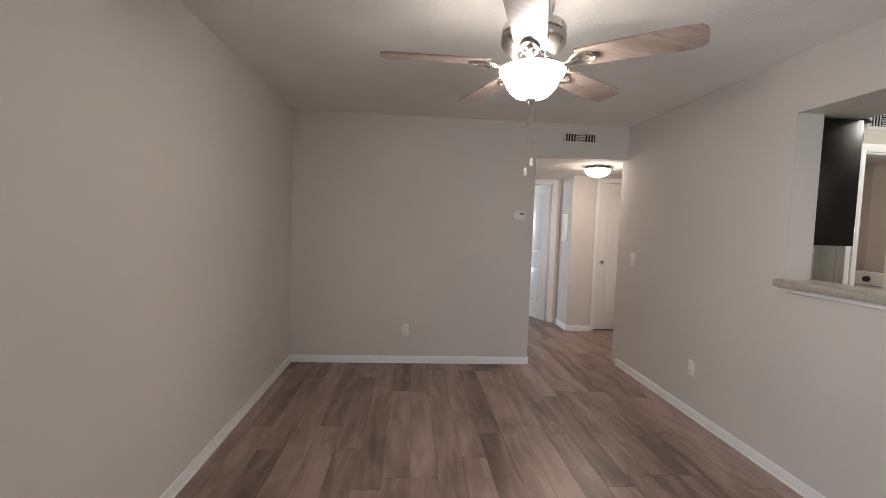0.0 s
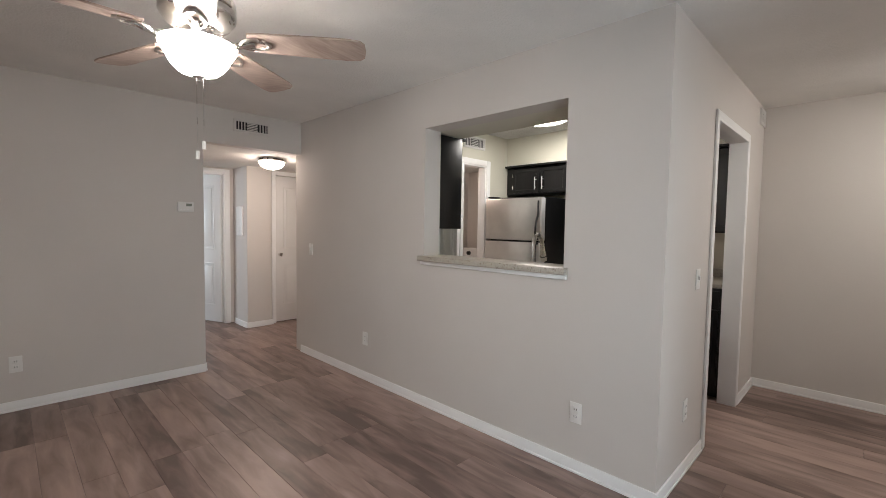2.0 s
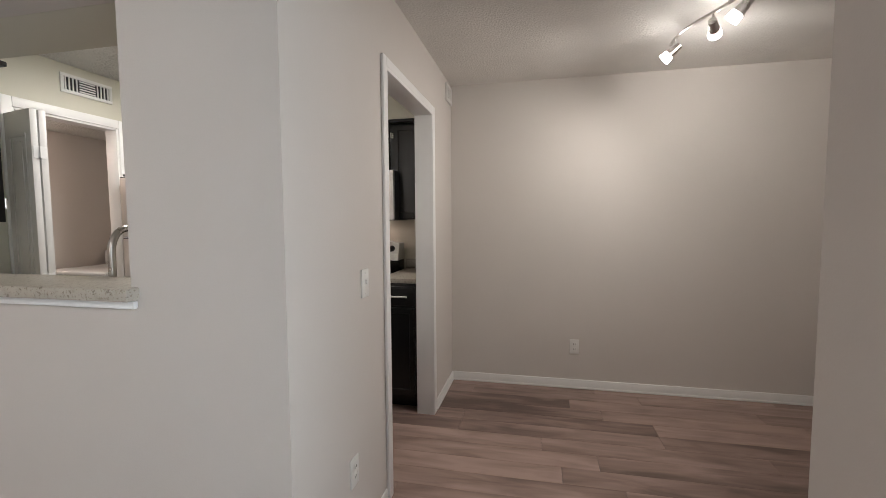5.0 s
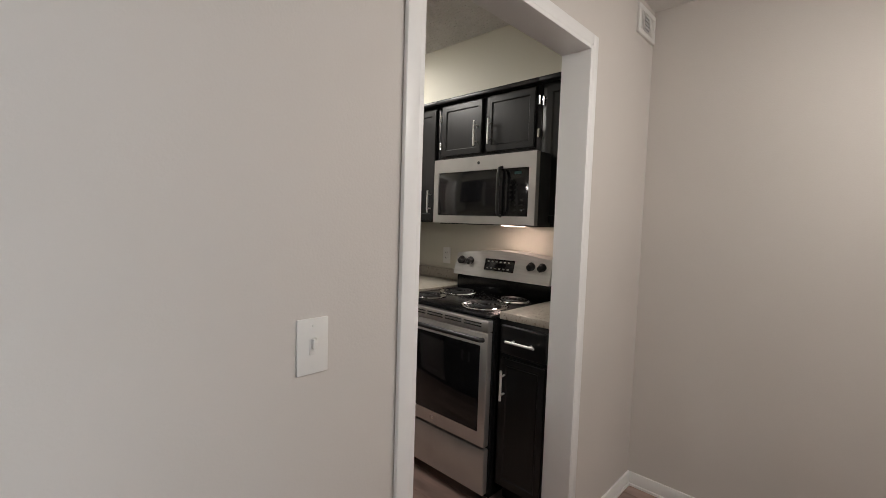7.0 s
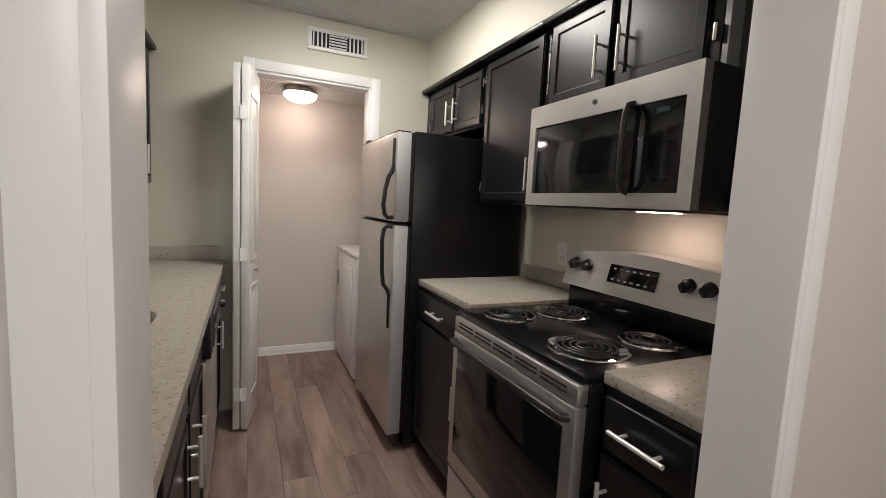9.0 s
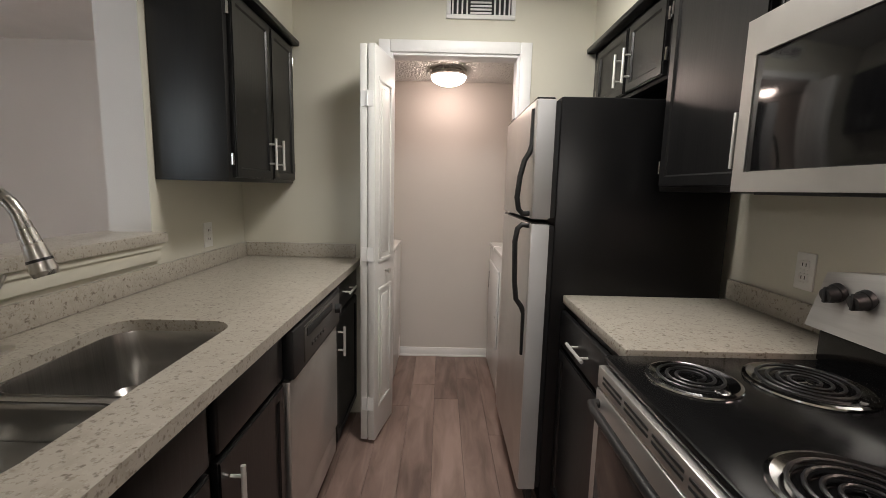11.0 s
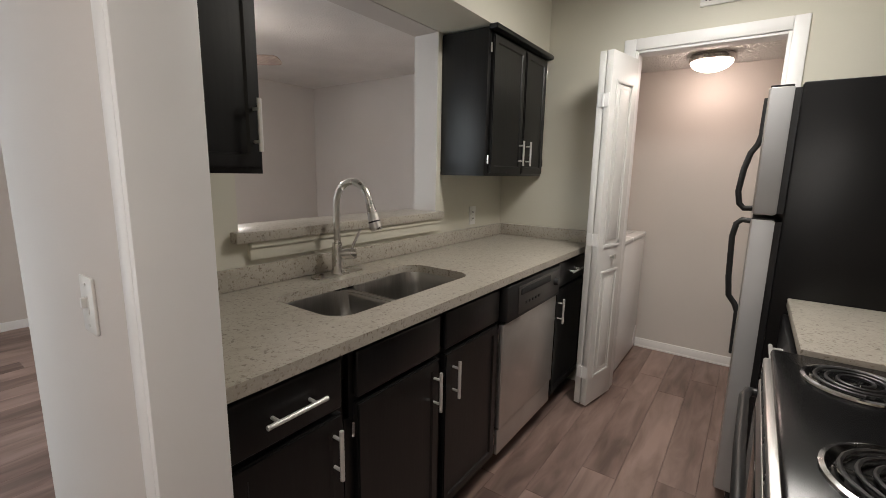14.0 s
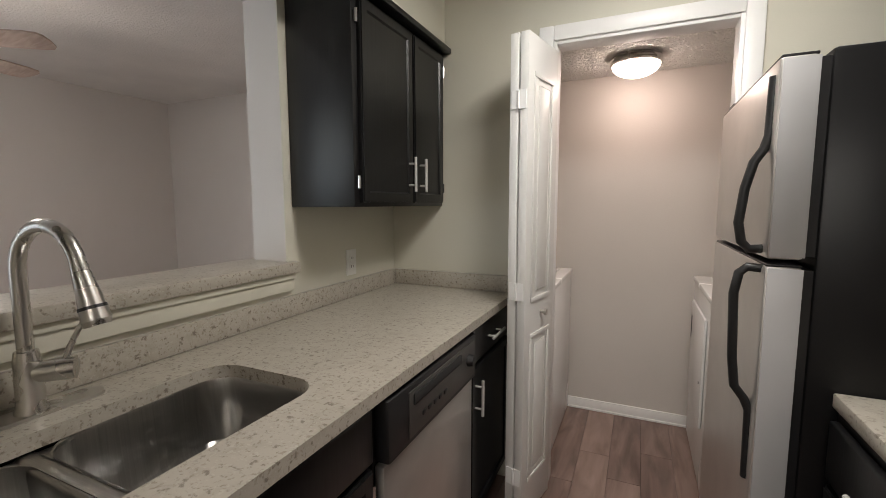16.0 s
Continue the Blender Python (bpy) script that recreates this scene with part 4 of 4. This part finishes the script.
lathe(bm, ((0.225, -0.019), (0.221, -0.026), (0.205, -0.034), (0.16, -0.041), (0.08, -0.046), (0.0, -0.048)), seg=72)
part("diffuser", bm, M_TUBE, kl, "glowing white diffuser")

# ceiling fan
FZ = 2.095
fan = thing("ceiling_fan", pose(0.636, 2.745, H - 0.018), "five-blade nickel ceiling fan with a lit glass bowl", "ceiling fan")
bm = bmesh.new()
lathe(bm, ((0.0, 0.018), (0.085, 0.018), (0.09, -0.01), (0.08, -0.08), (0.07, -0.13), (0.0, -0.13)), seg=44)
part("canopy", bm, M_NICKEL, fan)
bm = bmesh.new()
lathe(bm, ((0.0, -0.13), (0.09, -0.13), (0.129, -0.152), (0.136, -0.166), (0.136, -0.184), (0.130, -0.188), (0.136, -0.194), (0.136, -0.222), (0.130, -0.232), (0.115, -0.252), (0.085, -0.275), (0.0, -0.275)), seg=56)
part("motor_housing", bm, M_NICKEL, fan)
for k in range(5):
    a = radians(-36 + 72 * k)
    m = Matrix.Rotation(a, 4, "Z") @ Matrix.Translation((0, 0, FZ - H)) @ Matrix.Rotation(radians(-11), 4, "X")
    bm = bmesh.new()
    out = [(0.19, -0.055), (0.24, -0.062), (0.45, -0.070), (0.58, -0.073), (0.625, -0.066), (0.643, -0.045), (0.648, 0.0), (0.643, 0.045), (0.625, 0.066), (0.58, 0.073), (0.45, 0.070), (0.24, 0.062), (0.19, 0.055)]
    lo = [bm.verts.new((x, y, -0.004)) for x, y in out]
    hi = [bm.verts.new((x, y, 0.004)) for x, y in out]
    bm.faces.new(list(reversed(lo)))
    bm.faces.new(hi)
    for i in range(len(out)):
        j = (i + 1) % len(out)
        bm.faces.new((lo[i], lo[j], hi[j], hi[i]))
    bm.transform(m)
    bl = part("blade", bm, M_BLADE, fan, "pale wood-grain blade")
    bm = bmesh.new()
    sweep(bm, [(0.09, 0, -0.015), (0.14, 0, -0.022), (0.18, 0, -0.014), (0.21, 0, -0.008)], [0.016, 0.013, 0.014, 0.01], 10)
    for s in (-1, 1):
        sweep(bm, [(0.15, 0, -0.02), (0.18, s * 0.028, -0.012), (0.215, s * 0.034, -0.009), (0.25, s * 0.02, -0.009), (0.27, 0, -0.009)], 0.007, 8)
    bm.transform(m)
    part("blade_iron", bm, M_NICKEL, bl, "nickel blade bracket")
bm = bmesh.new()
lathe(bm, ((0.0, -0.275), (0.055, -0.275), (0.05, -0.295), (0.058, -0.30), (0.062, -0.318), (0.112, -0.322), (0.116, -0.328), (0.0, -0.329)), seg=40)
part("fitter", bm, M_NICKEL, fan)
bm = bmesh.new()
lathe(bm, ((0.132, -0.328), (0.139, -0.332), (0.137, -0.344), (0.125, -0.362), (0.114, -0.38), (0.105, -0.40), (0.09, -0.42), (0.07, -0.438), (0.03, -0.448), (0.0, -0.45)), seg=56)
part("bowl", bm, M_BOWL, fan, "glowing frosted glass bowl")
bm = bmesh.new()
lathe(bm, ((0.0, -0.446), (0.022, -0.447), (0.024, -0.455), (0.014, -0.462), (0.01, -0.472), (0.0, -0.476)), seg=20)
part("finial", bm, M_NICKEL, fan, "nickel finial")
for dx, z1 in ((0.012, 0.705), (-0.012, 0.745)):
    bm = bmesh.new()
    tube(bm, (dx, -0.012, -0.46), (dx, -0.012, -z1), 0.0012, 6)
    ch = part("pull_chain", bm, M_NICKEL, fan)
    bm = bmesh.new()
    tube(bm, (dx, -0.012, -z1), (dx, -0.012, -z1 - 0.032), 0.0065, 12, 0.0075)
    part("fob", bm, M_PLATE, ch, "white pull fob")

# track light over the dining corner
tr = thing("track_light", pose(3.46, -0.015, H), "wavy nickel track light with four glass-shaded spots, lit", "track light")


def rail_y(x):
    return 0.21 * x + 0.028 * math.sin((x - 0.15) * 2 * math.pi / 0.7)


bm = bmesh.new()
lathe(bm, ((0.0, 0.0), (0.06, 0.0), (0.06, -0.018), (0.05, -0.026), (0.0, -0.026)), seg=32)
part("canopy", bm, M_NICKEL, tr)
bm = bmesh.new()
rail = [(x, rail_y(x), -0.075) for x in [-0.44 + 0.05 * i for i in range(20)]]
sweep(bm, rail, 0.008, 10)
for s in (-0.04, 0.04):
    tube(bm, (s, rail_y(s), -0.02), (s, rail_y(s), -0.075), 0.006, 8)
part("rail", bm, M_NICKEL, tr)
heads = ((-0.30, (-0.2, 0.65, -0.75)), (-0.06, (0.3, 0.6, -0.7)), (0.125, (1.05, -0.52, -0.45)), (0.42, (0.25, 0.75, -0.65)))
for x, d in heads:
    d = Vector(d).normalized()
    yr = rail_y(x)
    bm = bmesh.new()
    tube(bm, (x, yr, -0.075), (x, yr, -0.125), 0.006, 10)
    tube(bm, Vector((x, yr, -0.135)) - d * 0.03, Vector((x, yr, -0.135)) + d * 0.036, 0.019, 18, 0.027)
    hd = part("spot_head", bm, M_NICKEL, tr, "nickel lamp holder")
    bm = bmesh.new()
    tube(bm, Vector((x, yr, -0.135)) + d * 0.036, Vector((x, yr, -0.135)) + d * 0.072, 0.027, 20, 0.031)
    part("shade", bm, M_SPOT, hd, "glowing frosted glass shade")
    lamp = bpy.data.lights.new("spot_bulb", "SPOT")
    lamp.energy, lamp.color, lamp.spot_size, lamp.spot_blend, lamp.shadow_soft_size = SPOT_W, (1.0, 0.94, 0.88), radians(150), 1.0, 0.06
    lo = new("spot_bulb", lamp)
    p = Vector((3.46 + x, yr - 0.015, H - 0.135)) + d * 0.09
    lo.matrix_world = look(p, p + d)

# ---- patio door and blind ----
pd = thing("patio_door", pose(0.57, YP - 0.05, 0), "white framed sliding glass patio door", "patio door")
pd["kind"] = "structure"
boxes("door_frame", [(-1.27, -1.2, -0.04, 0.04, 0, 2.06), (1.2, 1.27, -0.04, 0.04, 0, 2.06), (-1.2, 1.2, -0.04, 0.04, 1.99, 2.06), (-1.2, 1.2, -0.04, 0.04, 0, 0.05), (-0.04, 0.04, -0.03, 0.03, 0.05, 1.99)], M_TRIM, pd, bevel=0.004)
for x0, x1 in ((-1.2, -0.04), (0.04, 1.2)):
    gl = boxes("pane", [(x0, x1, -0.004, 0.004, 0.05, 1.99)], M_PANE, pd, "clear glass pane")
    gl.visible_shadow = False
casing("casing_patio", "x", -0.70, 1.752, 2.06, YP, 1, 0.125, 0.03, "white painted patio door casing")
vb = thing("vertical_blind", pose(0.57, YP + 0.062, 2.10), "grey-white vertical blind, slats turned open, over the patio door", "blind")
boxes("headrail", [(-1.335, 1.24, -0.02, 0.02, -0.04, 0.0)], M_TRIM, vb, bevel=0.003)
slat_me = None
for i in range(34):
    x = -1.28 + i * 0.0745
    if slat_me is None:
        bm = bmesh.new()
        n = 6
        rows = []
        for z in (-2.06, -0.045):
            for off in (0.0, 0.0012):
                rows.append([bm.verts.new((-0.0445 + 0.089 * k / n, 0.005 * (1 - (2 * k / n - 1) ** 2) + off, z)) for k in range(n + 1)])
        a, b, c, d = rows
        for k in range(n):
            bm.faces.new((a[k], a[k + 1], c[k + 1], c[k]))
            bm.faces.new((b[k + 1], b[k], d[k], d[k + 1]))
            bm.faces.new((a[k + 1], a[k], b[k], b[k + 1]))
            bm.faces.new((c[k], c[k + 1], d[k + 1], d[k]))
        for k in (0, n):
            bm.faces.new((a[k], c[k], d[k], b[k]))
        bmesh.ops.recalc_face_normals(bm, faces=bm.faces)
        s = part("slat", bm, M_BLIND, vb)
        slat_me = s.data
    else:
        s = new("slat", slat_me)
        s.parent = vb
    # slat angle set wide open so that more daylight reaches the north walls
    s.matrix_basis = pose(x, 0.0, 0, 0, 0, 56 + random.uniform(-2, 2))

# ---- plates, vents, thermostat ----


def plate(name, m, label, kind):
    """A wall plate standing in the local xz plane, front towards -y."""
    root = thing(name, m, label, "outlet" if kind == "outlet" else "light switch", "wall plates")
    boxes("cover", [(-0.035, 0.035, -0.006, 0.0, -0.0575, 0.0575)], M_PLATE, root, bevel=0.002)
    if kind == "outlet":
        for z in (-0.02, 0.02):
            r = boxes("socket", [(-0.017, 0.017, -0.0085, -0.005, z - 0.014, z + 0.014)], M_PLATE, root, bevel=0.003)
            boxes("slot", [(-0.008, -0.005, -0.009, -0.0082, z - 0.004, z + 0.006), (0.005, 0.008, -0.009, -0.0082, z - 0.004, z + 0.006)], M_DARK, r)
    else:
        boxes("toggle", [(-0.005, 0.005, -0.016, -0.005, -0.004, 0.016), (-0.008, 0.008, -0.0075, -0.005, -0.018, 0.018)], M_PLATE, root, bevel=0.001)
    for z in ((-0.042, 0.042) if kind != "outlet" else (0.0,)):
        bm = bmesh.new()
        tube(bm, (0, -0.0055, z), (0, -0.0075, z), 0.003, 8)
        part("screw", bm, M_PLATE, root)
    return root


plate("wall_outlet", pose(0.114, YB, 0.332), "white duplex outlet low on the living room wall", "outlet")
plate("wall_outlet", pose(XL, 1.942, 0.335, 0, 0, -90), "white duplex outlet below the serving hatch", "outlet")
plate("wall_outlet", pose(XL, 3.932, 0.362, 0, 0, -90), "white duplex outlet low beside the hall", "outlet")
plate("wall_outlet", pose(XE, 0.537, 0.332, 0, 0, -90), "white duplex outlet low on the dining wall", "outlet")
plate("wall_outlet", pose(2.70, YS, 0.36), "white duplex outlet beside the kitchen doorway", "outlet")
plate("wall_outlet", pose(XE - 0.004, 2.86, 1.10, 0, 0, -90), "white duplex outlet above the stone worktop", "outlet")
plate("wall_outlet", pose(XK + 0.004, 3.58, 1.085, 0, 0, 90), "white duplex outlet under the wall cabinet", "outlet")
plate("light_switch", pose(2.837, YS, 1.078), "white toggle switch beside the kitchen doorway", "switch")
plate("light_switch", pose(XL, 4.88, 1.10, 0, 0, -90), "white toggle switch beside the hall opening", "switch")
dbl = plate("light_switch", pose(XK + 0.004, 1.86, 1.085, 0, 0, 90), "white double switch plate above the worktop", "switch")
dbl.scale = (1.6, 1, 1)

tm = thing("thermostat", pose(1.196, YB, 1.488), "small white wall thermostat beside the hall opening", "thermostat")
tb = boxes("case", [(-0.062, 0.062, -0.026, 0.0, -0.043, 0.043)], M_PLATE, tm, bevel=0.006)
boxes("screen", [(0.0, 0.045, -0.0275, -0.0255, 0.005, 0.028)], mat("lcd", (0.24, 0.27, 0.23), 0.2), tb, "grey display")
for i in range(3):
    boxes("button", [(-0.045 + i * 0.025, -0.032 + i * 0.025, -0.0285, -0.0255, -0.028, -0.02)], M_TRIM, tb)


def vent(name, m, w, h, label, bands, paint=M_PLATE):
    """A stamped louvre grille in the local xz plane, front towards -y; bands: (x0, x1, 'v' or 'h') groups of slats."""
    root = thing(name, m, label, "air vent")
    # dark plate on the wall, coloured like the shade of a duct
    boxes("backing", [(-w / 2 + 0.01, w / 2 - 0.01, -0.003, -0.0005, -h / 2 + 0.01, h / 2 - 0.01)], M_DARK, root)
    bm = bmesh.new()
    t = 0.022
    for d in ((-w / 2, w / 2, h / 2 - t, h / 2), (-w / 2, w / 2, -h / 2, -h / 2 + t), (-w / 2, -w / 2 + t, -h / 2 + t, h / 2 - t), (w / 2 - t, w / 2, -h / 2 + t, h / 2 - t)):
        box(bm, d[0], d[1], -0.012, 0.0, d[2], d[3], 0.002)
    part("frame", bm, paint, root)
    for x0, x1, way in bands:
        n = 5 if way == "h" else max(3, int((x1 - x0) / 0.025))
        for i in range(n):
            bm = bmesh.new()
            if way == "h":
                z = -h / 2 + t + (h - 2 * t) * (i + 0.5) / n
                box(bm, x0, x1, -0.010, -0.004, z - 0.0045, z + 0.0045, 0.001)
            else:
                x = x0 + (x1 - x0) * (i + 0.5) / n
                box(bm, x - 0.0042, x + 0.0042, -0.010, -0.004, -h / 2 + t, h / 2 - t, 0.001)
            part("slat", bm, paint, root)
    return root


vent("air_vent", pose(1.775, YB, 2.268), 0.34, 0.12, "painted louvre vent high on the header", [(-0.14, -0.055, "v"), (-0.05, 0.05, "h"), (0.06, 0.145, "v")], M_WALL)
vent("air_vent", pose(3.72, YN, 2.272), 0.36, 0.13, "white louvre vent above the laundry doorway", [(-0.16, -0.06, "v"), (-0.055, 0.055, "h"), (0.06, 0.16, "v")])
vent("air_vent", pose(4.555, YS, 2.30), 0.21, 0.13, "white louvre vent beside the kitchen doorway", [(-0.083, -0.03, "v"), (-0.026, 0.026, "h"), (0.03, 0.083, "v")])
ch = thing("wall_panel", pose(HX, 6.72, 1.38, 0, 0, -90), "slim white panel on the hall wall corner", "wall panel")
boxes("cover", [(-0.10, 0.10, -0.018, 0.0, -0.19, 0.19)], M_PLATE, ch, bevel=0.006)

# ---- floor planks ----
PW, PL, GAP = 0.152, 1.22, 0.0008
plank_meshes = {}
rng = random.Random(4)


def plank_mesh(length):
    key = round(length, 2)
    if key not in plank_meshes:
        bm = bmesh.new()
        x, y, e = PW / 2 - GAP / 2, key / 2 - GAP / 2, 0.0009
        top = [bm.verts.new((sx * (x - e), sy * (y - e), 0.0)) for sx, sy in ((-1, -1), (1, -1), (1, 1), (-1, 1))]
        mid = [bm.verts.new((sx * x, sy * y, -0.0014)) for sx, sy in ((-1, -1), (1, -1), (1, 1), (-1, 1))]
        low = [bm.verts.new((sx * x, sy * y, -0.008)) for sx, sy in ((-1, -1), (1, -1), (1, 1), (-1, 1))]
        bm.faces.new(top)
        for p, q in ((top, mid), (mid, low)):
            for i in range(4):
                bm.faces.new((q[i], q[(i + 1) % 4], p[(i + 1) % 4], p[i]))
        me = bpy.data.meshes.new("plank")
        bm.to_mesh(me)
        bm.free()
        me.materials.append(M_FLOOR)
        plank_meshes[key] = me
    return plank_meshes[key]


row = 0
x = XW - 0.05
while x < XE + 0.05:
    cx = x + PW / 2
    y0, y1 = (0.2 if cx < 2.0 else -1.55), (YB + 0.05 if cx < 1.2 else 7.6 if cx < 2.5 else 6.6 if cx < 3.55 else YB)
    y = y0 - round(rng.uniform(0, 0.9), 1)
    while y < y1:
        a, b = max(y, y0), min(y + PL, y1)
        if b - a > 0.06:
            ob = new("plank", plank_mesh(b - a))
            ob.parent = floor
            ob.location = (cx, (a + b) / 2, 0.0)
        y += PL
    x += PW
